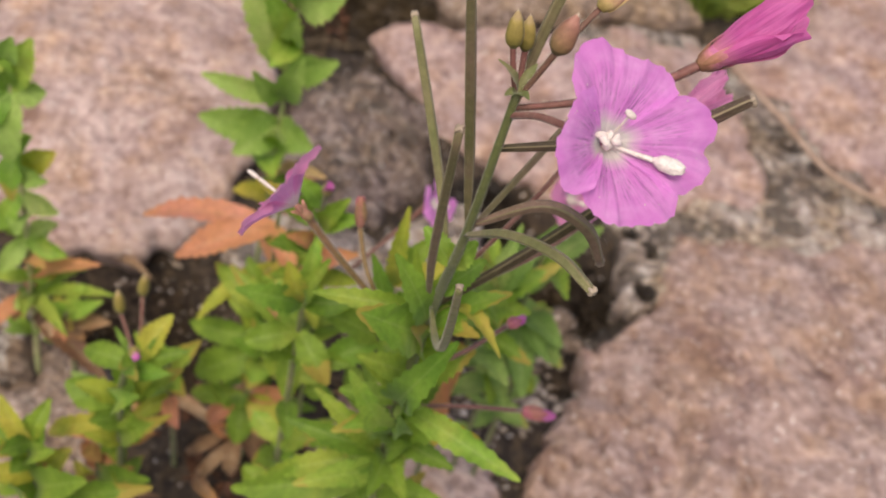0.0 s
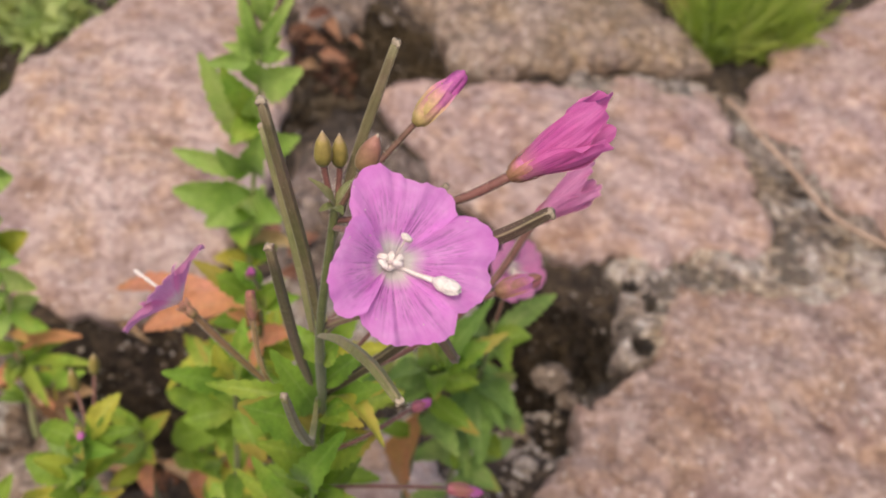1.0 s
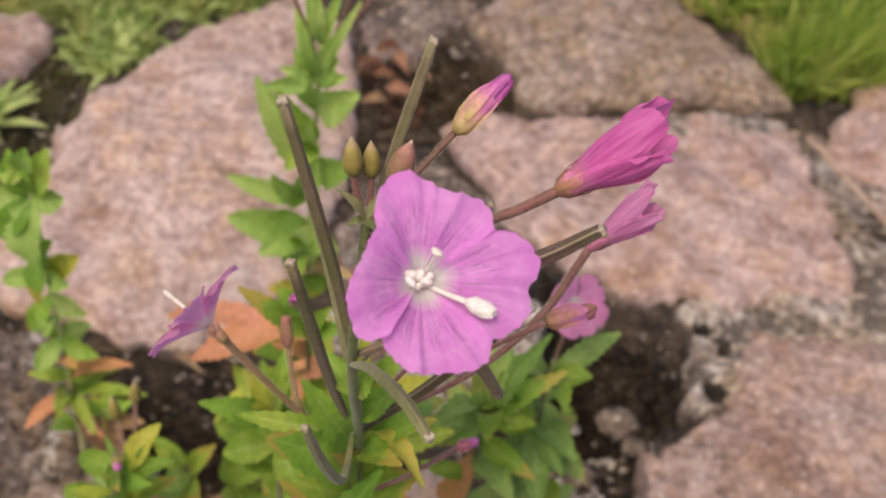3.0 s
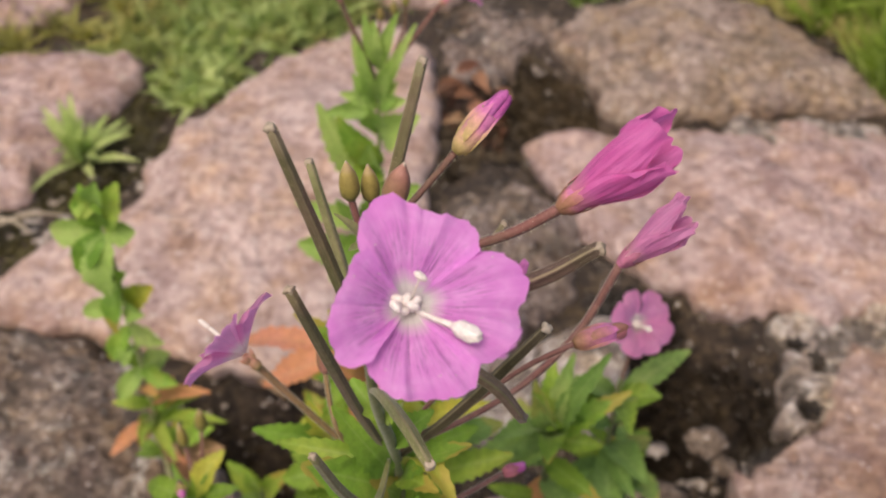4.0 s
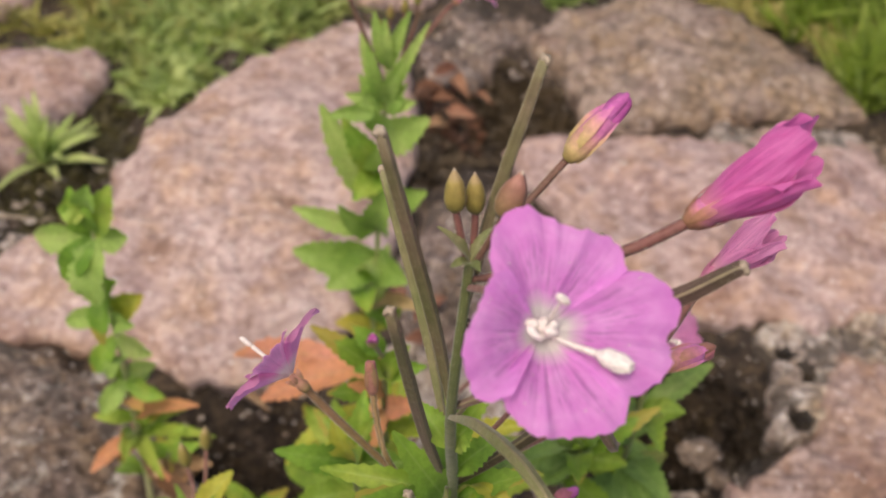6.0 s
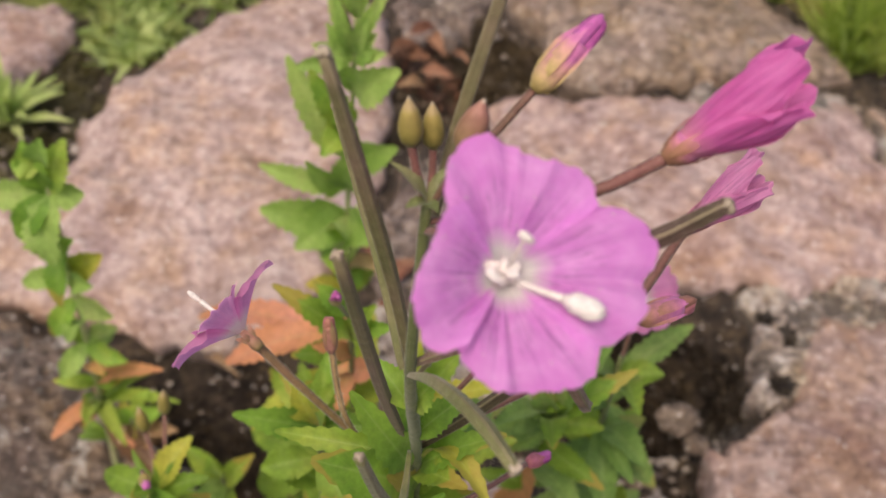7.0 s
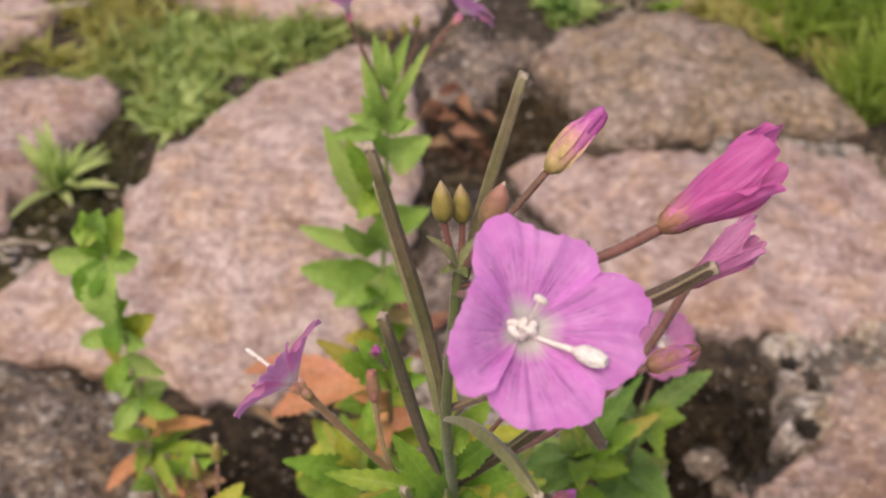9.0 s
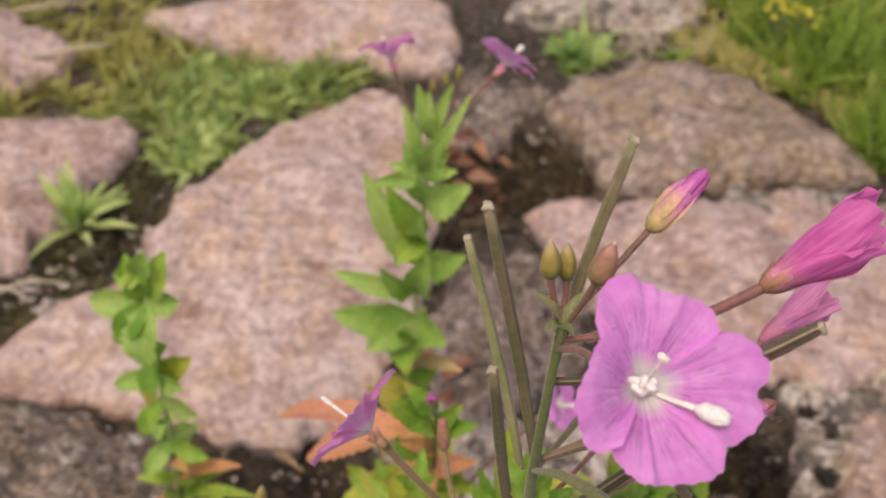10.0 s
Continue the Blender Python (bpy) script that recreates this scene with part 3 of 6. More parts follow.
def add_flower(plant, centre, normal, radius, roll=0.0, depth=None, stalk=(), style=None, petals=PETAL, stamens=8, head=0.15, label="open pink four-petalled flower", spread=0.95, flare=1.0, shapes=None, notch=0.13, ruffle=0.035, recurve=0.10, pollen=0, long=1.0, broad=(), skin=STALK, cup=SALMON):
    """Foot tube, four sepals, four petals, stamens and a cross-shaped stigma."""
    axes = frame_of(normal)
    x, y, w = axes
    c = Vector(centre)
    depth = radius * 0.45 if depth is None else depth
    foot = c - w * (radius * 0.22)
    flower = part("flower", tube([foot - w * radius * 0.12, foot, c + w * radius * 0.04], [radius * 0.07, radius * 0.105, radius * 0.05], 4, 10), cup, plant, label)
    sheets = [broad_petal(c + w * own[0], axes, *own[1:]) for own in broad]
    if broad and pollen:
        spots = [v.co + w * 0.0001 for sheet in sheets for v in sheet.verts if (v.co - c).length > radius * 0.35]
        bm = bmesh.new()
        for _ in range(pollen * 4):
            blob(HAIR_RNG.choice(spots), HAIR_RNG.uniform(0.00006, 0.00014), bm, level=1)
        part("pollen", bm, CREAM, flower, "white specks of pollen")
        pollen = 0
    for sheet in sheets:
        part("petal", sheet, petals, flower)
    shapes = [] if broad else shapes or [(roll + k * math.pi / 2, radius * (1 + 0.06 * math.sin(3 * k + radius * 900)), depth * (1 + 0.2 * math.sin(5 * k + radius * 700))) for k in range(4)]
    for k, (a, reach, rise, *own) in enumerate(shapes):
        part("petal", petal_mesh(c + w * (0.0003 * k), axes, a, reach, rise, own[0] if own else spread, notch, ruffle, flare, recurve), petals, flower)
    if pollen:
        bm = bmesh.new()
        for k, (a, reach, rise, *own) in enumerate(shapes):
            sheet = petal_mesh(c + w * (0.0003 * k), axes, a, reach, rise, own[0] if own else spread, notch, ruffle, flare, recurve)
            spots = [v.co + w * 0.0001 for v in sheet.verts]
            for _ in range(pollen):
                blob(HAIR_RNG.choice(spots[60:300]), HAIR_RNG.uniform(0.00006, 0.00015), bm, level=1)
            sheet.free()
        part("pollen", bm, CREAM, flower, "white specks of pollen")
    for k in range(4):
        a = roll + math.pi / 4 + k * math.pi / 2
        out = x * math.cos(a) + y * math.sin(a)
        part("sepal", leaf_mesh(foot, foot + out * radius * 0.15 + w * radius * 0.25, radius * 0.105, 0.10, -0.2, 0, rows=8), cup, flower)
    for k in range(stamens):
        a = roll + 0.3 + k * 2 * math.pi / stamens
        n = radius * (0.27 if k % 3 == 1 else 0.13) * (1 + 0.25 * math.sin(7 * k))
        tip = c + (x * math.cos(a) + y * math.sin(a)) * radius * (0.07 + 0.05 * math.sin(5 * k) if k != 1 else 0.25) + w * (n if k != 1 else radius * 0.4)
        bm = tube([c, (c + tip) / 2 + w * 0.0004, tip], [0.00022, 0.00018], 3, 6)
        lie = (x * math.cos(2.2 * k) + y * math.sin(1.7 * k + 1) + w * 0.4 * math.sin(3 * k)).normalized() * (radius * 0.062)
        tube([tip - lie, tip - lie * 0.4 + w * radius * 0.012, tip + lie * 0.5 + w * radius * 0.012, tip + lie], [radius * 0.018, radius * 0.036, radius * 0.038, radius * 0.016], 3, 7, 0, 0.3, bm)
        part("stamen", bm, CREAM, flower)
    end = Vector(style) if style else c + w * radius * 0.75 - y * radius * 0.15
    d = (end - c).normalized()
    n = radius * head
    root = end - d * n * 0.9
    bm = tube([c, c.lerp(root, 0.5) - y * 0.0003 + w * (0.0009 if broad else 0), root], [0.0004, 0.00036, 0.0005], 4, 8)
    tube([root, root + d * n * 0.5 * long, root + d * n * 1.2 * long, root + d * n * 1.7 * long], [n * 0.2, n * 0.54, n * 0.53, n * 0.28], 4, 12, 0.05, 0.1, bm)
    u2, v2, _ = frame_of(d)
    for k in range(4):
        a = k * math.pi / 2 + 0.6
        out = u2 * math.cos(a) + v2 * math.sin(a)
        tube([root + d * n * 0.2, root + out * n * 0.24 + d * n * 0.6 * long, root + out * n * 0.32 + d * n * 1.2 * long, root + out * n * 0.22 + d * n * 1.75 * long], [n * 0.12, n * 0.26, n * 0.27, n * 0.08], 4, 8, 0, 0.15, bm)
    part("stigma", bm, CREAM, flower, "cream four-lobed stigma")
    if stalk:
        part("flower_stalk", tube([*stalk, foot], [0.0006, 0.0007, 0.0008, 0.0009], 6, 8, 0.08, down=0.0005), skin, plant)
    return flower


def add_pod(plant, points, r=0.00092, material=POD):
    r *= 1.03
    pod = part("seed_pod", tube(points, [r * 0.55, r * 0.95, r * 1.1, r * 1.08, r * 0.86], 8, 44, 0.13, 0.03, down=0.00016, keel=True), material, plant, "long downy four-angled seed pod")
    end, d = Vector(points[-1]), (Vector(points[-1]) - Vector(points[-2])).normalized()
    bm = tube([end - d * 0.0004, end + d * 0.0002, end + d * 0.0007], [r * 0.8, r * 0.95, r * 0.7], 3, 16, 0.2, 0.5)
    part("pod_tip", bm, DRY, pod, "pale dried tip")
    return pod


def add_bud(plant, base, tip, r, stalk, lower=CALYX, upper=None, share=0.62, label="closed flower bud", skin=STALK):
    """A spindle-shaped bud: calyx below, furled petals showing above."""
    base, tip = Vector(base), Vector(tip)
    d = tip - base
    x, y, w = frame_of(d)
    if upper is None or upper is lower:
        bud = part("bud", tube([base, base + d * 0.22, base + d * 0.5, base + d * 0.78, tip], [r * 0.42, r * 0.92, r * 1.06, r * 0.98, r * 0.78, r * 0.42, r * 0.10], 5, 16, 0.035, 0.02), lower, plant, label)
        part("bud_tip", tube([base + d * 0.955, base + d * 0.99, base + d * 1.025], [r * 0.20, r * 0.13, r * 0.04], 3, 10, 0.1, 0.1), DRY, bud, "pointed tip")
    else:
        cut = base + d * share
        bud = part("bud", tube([base, base + d * share * 0.22, base + d * share * 0.6, cut + d * 0.06], [r * 0.45, r * 0.92, r * 1.02, r * 0.86], 5, 16, 0.05, 0.04), lower, plant, label)
        for k in range(3):
            a = k * 2.1 + r * 900
            out = x * math.cos(a) + y * math.sin(a)
            part("furled_petal", tube([base + d * share * 0.8 + out * r * 0.2, cut + d * (1 - share) * 0.35 + out * r * 0.36, cut + d * (1 - share) * 0.75 + out * r * 0.26, tip + out * r * 0.22 - d * 0.03 * k], [r * 0.62, r * 0.56, r * 0.50, r * 0.42, r * 0.12], 5, 12, 0.16, 0.35), upper, bud)
        for k in range(4):
            a = k * math.pi / 2 + 0.4
            out = x * math.cos(a) + y * math.sin(a)
            part("sepal", leaf_mesh(base + out * r * 0.62 + d * 0.05, cut + d * (0.16 + 0.05 * (k % 2)) + out * r * 0.74, r * 1.15, 0.10, -0.35, 0, rows=8), lower, bud)
    if stalk:
        part("bud_stalk", tube([*stalk, base], [0.0005, 0.00058, 0.0006], 6, 8, 0.05, down=0.0005), skin, plant)
    return bud


# ---- ground ----
HOLES = ((0.098, 0.424, 0.037, 0.15), (-0.112, 0.312, 0.042, 0.10), (-0.165, 0.300, 0.022, 0.05), (-0.035, 0.63, 0.055, 0.03), (0.07, 0.385, 0.03, 0.03), (0.113, 0.355, 0.012, 0.04))


def ground_height(x, y):
    z = -0.013 + 0.006 * noise.noise(Vector((x * 22, y * 22, 3))) + 0.004 * noise.noise(Vector((x * 90, y * 90, 5)))
    for hx, hy, r, d in HOLES:
        z -= d * math.exp(-(((x - hx) ** 2 + (y - hy) ** 2) / (r * r)) ** 1.5)
    return z


def build_ground():
    near_x, near_y = np.linspace(-0.75, 0.65, 250), np.linspace(-0.2, 1.25, 250)
    far = np.array([0.5, 1.5, 5, 15, 60, 300, 1500])
    xs = np.concatenate([-0.75 - far[::-1], near_x, 0.65 + far])
    ys = np.concatenate([-0.2 - far[::-1], near_y, 1.25 + far])
    verts = [(x, y, ground_height(x, y)) for y in ys for x in xs]
    w = len(xs)
    faces = [(j * w + i, j * w + i + 1, (j + 1) * w + i + 1, (j + 1) * w + i) for j in range(len(ys) - 1) for i in range(w - 1)]
    me = bpy.data.meshes.new("ground")
    me.from_pydata(verts, [], faces)
    me.materials.append(SOIL)
    me.shade_smooth()
    tagged(new("ground", me), "dark damp soil with moss between paving stones", "ground", kind="structure")


build_ground()
pavement = thing("pavement", (0, 0.5, 0), "worn pinkish sandstone paving with open mossy joints", "pavement", kind="structure")


def stone_mesh(outline, top=0.0, ledge=None, dome=0.008, tilt=(0.0, 0.0), seed=0, pits=0.004, edge=0.16, spokes=150, rings=44):
    """A worn block: the outline's corners rounded, the top domed and pitted, the sides going down into the soil."""
    pts = [Vector((x, y, 0)) for x, y in outline]
    n = len(pts)
    c = sum(pts, Vector()) / n
    ring = []
    for i in range(n):
        a, b, d, e = pts[i - 1], pts[i], pts[(i + 1) % n], pts[(i + 2) % n]
        for k in range(spokes // n):
            t = k / (spokes // n)
            lin = b.lerp(d, t)
            cr = 0.5 * (2 * b + (d - a) * t + (2 * a - 5 * b + 4 * d - e) * t * t + (3 * b - a - 3 * d + e) * t ** 3)
            ring.append(lin.lerp(cr, 0.75))
    m = len(ring)
    ring = [q + (q - c).normalized() * (0.010 * noise.noise(q * 35 + Vector((0, 0, seed))) + 0.0065 * noise.noise(q * 110 + Vector((0, 0, seed))) + 0.002 * noise.noise(q * 260 + Vector((0, 0, seed)))) for q in ring]
    bm = bmesh.new()
    rows = []
    for k in range(1, rings + 1):
        s = (k / rings) ** 0.8
        row = []
        for q in ring:
            p = c.lerp(q, s)
            size = (q - c).length
            inward = size * (1 - s)
            z = top + dome * (1 - s * s) + tilt[0] * (p.x - c.x) + tilt[1] * (p.y - c.y)
            e = max(0.0, 1 - inward / (edge * 0.06))
            z -= 0.008 * e ** 2.2
            z += 0.0055 * noise.noise(p * 28 + Vector((seed, 0, 0))) + 0.0022 * noise.noise(p * 85 + Vector((0, seed, 0)))
            if ledge:
                (ax, ay), (bx, by), drop = ledge
                n2 = Vector((ay - by, bx - ax, 0)).normalized()
                over = (p - Vector((ax, ay, 0))).dot(n2) + 0.012 * noise.noise(p * 30)
                z -= drop * min(1, max(0, over / 0.006 + 0.5))
            pit = noise.noise(p * 150 + Vector((seed, seed, 0)))
            z -= pits * max(0, pit - 0.25) + 0.0012 * abs(noise.noise(p * 260))
            row.append(bm.verts.new((p.x, p.y, z)))
        rows.append(row)
    for drop, grow in ((0.008, 0.972), (0.03, 0.91), (0.075, 0.80)):
        row = []
        for q, v in zip(ring, rows[rings - 1]):
            p = c + (q - c) * grow
            row.append(bm.verts.new((p.x, p.y, v.co.z - drop + 0.004 * noise.noise(p * 60 + Vector((0, 0, drop * 99))))))
        rows.append(row)
    mid = bm.verts.new((c.x, c.y, sum(v.co.z for v in rows[0]) / m))
    for j in range(m):
        bm.faces.new((mid, rows[0][j], rows[0][(j + 1) % m]))
    for a, b in zip(rows, rows[1:]):
        for j in range(m):
            bm.faces.new((a[j], b[j], b[(j + 1) % m], a[(j + 1) % m]))
    return bm


def stone(outline, material=PINK_ROCK, label="", **k):
    return part("stone", stone_mesh(outline, **k), material, pavement, label)


stone([(-0.304, 0.362), (-0.288, 0.404), (-0.266, 0.440), (-0.272, 0.53), (-0.243, 0.602), (-0.190, 0.688), (-0.145, 0.674), (-0.110, 0.604), (-0.086, 0.51), (-0.090, 0.39), (-0.135, 0.352), (-0.224, 0.345), (-0.285, 0.334)], PALE_ROCK, seed=1, dome=0.012, ledge=((-0.226, 0.555), (-0.177, 0.601), 0.004), label="large domed pinkish sandstone block")
stone([(-0.040, 0.577), (0.014, 0.615), (0.085, 0.638), (0.152, 0.664), (0.192, 0.656), (0.214, 0.590), (0.232, 0.520), (0.165, 0.488), (0.12, 0.478), (0.06, 0.484), (0.015, 0.512)], seed=2, dome=0.007)
stone([(0.168, 0.462), (0.200, 0.474), (0.259, 0.490), (0.34, 0.498), (0.36, 0.30), (0.26, 0.225), (0.170, 0.235), (0.176, 0.290), (0.166, 0.345), (0.160, 0.382), (0.154, 0.394), (0.158, 0.42)], TAN_ROCK, seed=3, dome=0.008)
stone([(-0.052, 0.700), (-0.044, 0.742), (0.013, 0.794), (0.080, 0.799), (0.130, 0.758), (0.190, 0.698), (0.127, 0.674), (0.078, 0.648), (0.008, 0.624), (-0.008, 0.664)], BUFF_ROCK, seed=4, dome=0.012, label="buff sandstone block with worn rounded edges")
stone([(0.212, 0.652), (0.228, 0.712), (0.250, 0.757), (0.33, 0.84), (0.46, 0.81), (0.48, 0.60), (0.41, 0.52), (0.31, 0.556), (0.268, 0.600)], seed=5)
stone([(-0.43, 0.560), (-0.336, 0.590), (-0.322, 0.537), (-0.328, 0.457), (-0.342, 0.420), (-0.47, 0.43), (-0.51, 0.51)], seed=6)
stone([(-0.392, 0.726), (-0.34, 0.776), (-0.26, 0.83), (-0.175, 0.835), (-0.138, 0.765), (-0.146, 0.730), (-0.236, 0.702), (-0.345, 0.708)], PALE_ROCK, seed=7)
stone([(-0.120, 0.832), (-0.105, 0.88), (-0.04, 0.94), (0.035, 0.925), (0.040, 0.865), (-0.030, 0.845), (-0.080, 0.832)], CRUST, seed=8, top=-0.006, pits=0.012)
stone([(-0.53, 0.70), (-0.43, 0.67), (-0.415, 0.645), (-0.45, 0.595), (-0.57, 0.585)], seed=9)
stone([(-0.31, 0.320), (-0.238, 0.340), (-0.185, 0.336), (-0.152, 0.312), (-0.146, 0.265), (-0.20, 0.20), (-0.32, 0.21)], GREY_ROCK, seed=10, dome=0.004, pits=0.014, label="grey block crusted with pale lichen")
stone([(-0.150, 0.290), (-0.118, 0.292), (-0.085, 0.245), (-0.09, 0.19), (-0.14, 0.18), (-0.17, 0.235)], BUFF_ROCK, seed=11, top=-0.012)
stone([(-0.080, 0.512), (-0.030, 0.548), (0.012, 0.515), (0.016, 0.462), (-0.02, 0.405), (-0.065, 0.415)], MOTTLED_ROCK, seed=12, top=-0.004, dome=0.003, pits=0.014, label="dark grey speckled stone set low")
stone([(-0.062, 0.412), (-0.030, 0.398), (0.000, 0.412), (0.040, 0.452), (0.058, 0.440), (0.060, 0.405), (0.045, 0.365), (0.000, 0.342), (-0.050, 0.350), (-0.078, 0.382)], CRUST, seed=19, top=-0.006, dome=0.003, pits=0.02, edge=0.10, label="trodden tan earth and stone grit")
stone([(0.018, 0.322), (0.06, 0.312), (0.096, 0.268), (0.07, 0.225), (0.02, 0.215), (-0.004, 0.27)], PALE_ROCK, seed=13, top=-0.006)
stone([(0.130, 0.474), (0.140, 0.492), (0.16, 0.496), (0.228, 0.522), (0.30, 0.540), (0.36, 0.53), (0.36, 0.485), (0.26, 0.478), (0.19, 0.452), (0.168, 0.418), (0.147, 0.400), (0.141, 0.42), (0.139, 0.447)], CRUST, seed=14, top=-0.004, dome=0.0, pits=0.024, edge=0.08, label="crumbling mortar grown over with grey lichen")
stone([(0.185, 0.655), (0.212, 0.668), (0.272, 0.610), (0.318, 0.562), (0.30, 0.515), (0.236, 0.515), (0.212, 0.590)], LICHEN_ROCK, seed=15, top=-0.008, dome=0.0, pits=0.014, edge=0.08, label="mossy grey mortar in the joint")
stone([(0.126, 0.345), (0.122, 0.366), (0.132, 0.382), (0.152, 0.393), (0.170, 0.386), (0.176, 0.345), (0.186, 0.290), (0.170, 0.240), (0.12, 0.235), (0.106, 0.275), (0.108, 0.310)], TAN_ROCK, seed=16, top=-0.002, dome=0.002, pits=0.020, edge=0.12, label="pitted brown lichen crust on the stone's edge")
stone([(0.085, 0.640), (0.13, 0.655), (0.175, 0.668), (0.19, 0.655), (0.15, 0.635), (0.10, 0.615)], LICHEN_ROCK, seed=17, top=0.002, dome=0.0, pits=0.012, edge=0.06, label="grey lichen crust along the crack")
stone([(-0.136, 0.690), (-0.122, 0.745), (-0.085, 0.755), (-0.058, 0.742), (-0.054, 0.712), (-0.072, 0.680), (-0.080, 0.650), (-0.112, 0.648)], MOTTLED_ROCK, seed=18, top=-0.0115, dome=0.002, pits=0.014, edge=0.08, label="dry crumbling earth between stones")


# ---- the flowering willowherb ----
P1 = (0.026, 0.168, -0.02)
herb = thing("willowherb", P1, "tall flowering willowherb with pink flowers and seed pods", "plant", "willowherbs")
S1 = [(0.026, 0.168, -0.03), (0.0265, 0.168, 0.10), (0.0235, 0.1625, 0.20), (0.0245, 0.158, 0.255), (0.0257, 0.1445, 0.3007), (0.0267, 0.1445, 0.339)]
part("stem", tube(S1, [0.0022, 0.0020, 0.0017, 0.0013, 0.0010, 0.0008], 10, 10, 0.06, 0.05, down=0.0005), STEM, herb)

add_flower(herb, (0.0405, 0.1255, 0.3493), (0.187, -0.558, 0.806), 0.0155, depth=0.0058, spread=0.98, head=0.145, long=1.3, pollen=6,
           broad=[(0.0000, 127, 241, (8.6, 9.3, 9.0, 9.2, 10.2, 11.3, 11.9, 12.4, 9.4), 0.0082, 0.10, (0.10, -0.05), 0.7),
                  (0.0002, 34, 138, (12.2, 14.1, 13.7, 13.1, 13.9, 15.6, 14.6, 11.8, 8.0), 0.0058, 0.16, (0.0, -0.06), 1.9),
                  (0.0005, -135, -42, (8.4, 10.7, 12.0, 13.2, 13.5, 13.8, 14.6, 14.8, 12.8), 0.0060, 0.20, (0.05, -0.08), 3.1),
                  (0.0008, -49, 40, (11.6, 13.8, 15.1, 16.0, 15.4, 16.9, 16.2, 14.2, 10.9), 0.0054, 0.18, (0.05, -0.08), 4.4)],
           stalk=[(0.0266, 0.1448, 0.333), (0.031, 0.1385, 0.340), (0.036, 0.131, 0.3455)], style=(0.0498, 0.1215, 0.3518))
add_flower(herb, (-0.0112, 0.1608, 0.2773), (-0.87, 0.25, 0.42), 0.0130, petals=ORCHID_PETAL, head=0.075, long=1.9,
           broad=[(0.0000, 192, 288, (7.6, 9.4, 10.4, 10.2, 10.6, 9.8, 8.0), 0.0066, 0.20, (0.0, 0.0), 0.4),
                  (0.0002, 96, 204, (8.4, 11.0, 13.2, 13.5, 13.8, 11.6, 8.6), 0.0070, 0.30, (0.0, 0.0), 3.3),
                  (0.0004, -86, 26, (8.4, 11.0, 13.0, 13.2, 13.4, 11.4, 8.4), 0.0066, 0.30, (0.0, 0.0), 5.1),
                  (0.0006, 10, 110, (8.0, 9.8, 11.0, 10.8, 11.2, 10.0, 8.2), 0.0066, 0.20, (0.0, 0.0), 2.2)],
           stalk=[(0.0205, 0.1635, 0.240), (0.0095, 0.1627, 0.2508), (-0.0015, 0.1616, 0.2646)], style=(-0.0218, 0.1640, 0.2800), skin=TAN_STALK, cup=RUSSET)

add_pod(herb, [(0.0266, 0.1447, 0.328), (0.0282, 0.1520, 0.345), (0.0321, 0.1573, 0.3679)])
add_pod(herb, [(0.0255, 0.1450, 0.302), (0.0216, 0.1455, 0.322), (0.0137, 0.1414, 0.3627)])
add_pod(herb, [(0.0243, 0.1500, 0.285), (0.0165, 0.1600, 0.303), (0.0049, 0.1701, 0.3300)], 0.0009, PALE_POD)
add_pod(herb, [(0.0228, 0.1555, 0.264), (0.0205, 0.1470, 0.290), (0.0184, 0.1316, 0.3388)])
add_pod(herb, [(0.0266, 0.1445, 0.325), (0.0455, 0.1412, 0.3366), (0.0560, 0.1412, 0.3440), (0.0641, 0.1430, 0.3515)], 0.00108, DARK_POD)
add_pod(herb, [(0.0250, 0.1490, 0.292), (0.0340, 0.1580, 0.308), (0.0442, 0.1654, 0.3298)], 0.00065)
add_pod(herb, [(0.0257, 0.1440, 0.3006), (0.0325, 0.1330, 0.3155), (0.0405, 0.1225, 0.3245), (0.0466, 0.1161, 0.3254)], 0.0009, PALE_POD)
add_pod(herb, [(0.0262, 0.1447, 0.303), (0.0382, 0.1455, 0.3125), (0.0480, 0.1462, 0.3090), (0.0540, 0.1480, 0.2985)], 0.00105, BROWN_POD)
add_pod(herb, [(0.0222, 0.1585, 0.254), (0.0390, 0.1570, 0.283), (0.0561, 0.1517, 0.3208)], 0.00098, DARK_POD)
add_pod(herb, [(0.0240, 0.1545, 0.262), (0.0262, 0.1430, 0.266), (0.0274, 0.1345, 0.275), (0.0268, 0.1250, 0.295), (0.0256, 0.1186, 0.3146)], 0.00082, PALE_POD)

# buds at the tip
add_bud(herb, (0.0371, 0.1589, 0.3500), (0.0441, 0.1646, 0.3598), 0.0021, [(0.0268, 0.1447, 0.338), (0.0325, 0.1535, 0.344)], BLUSH, MAGENTA, 0.6, "yellowish bud with a pink tip")
add_bud(herb, (0.0237, 0.1461, 0.3469), (0.0228, 0.1471, 0.3539), 0.0016, [(0.0268, 0.1446, 0.337), (0.0248, 0.1455, 0.343)], OLIVE, OLIVE, 0.7, "closed olive bud")
add_bud(herb, (0.0260, 0.1490, 0.3447), (0.0252, 0.1500, 0.3515), 0.0015, [(0.0268, 0.1446, 0.337), (0.0264, 0.1475, 0.3415)], OLIVE, OLIVE, 0.7, "closed olive bud")
add_bud(herb, (0.0308, 0.1453, 0.3486), (0.0325, 0.1471, 0.3561), 0.0021, [(0.0268, 0.1446, 0.337), (0.0290, 0.1450, 0.343)], RUSSET, RUSSET, 0.7, "closed reddish bud")
for tip in ((0.0217, 0.1434, 0.3457), (0.0288, 0.1485, 0.343), (0.0245, 0.1415, 0.340), (0.0288, 0.1420, 0.3400)):
    add_leaf(herb, S1, 0.337, tip, 0.0018, STEM)

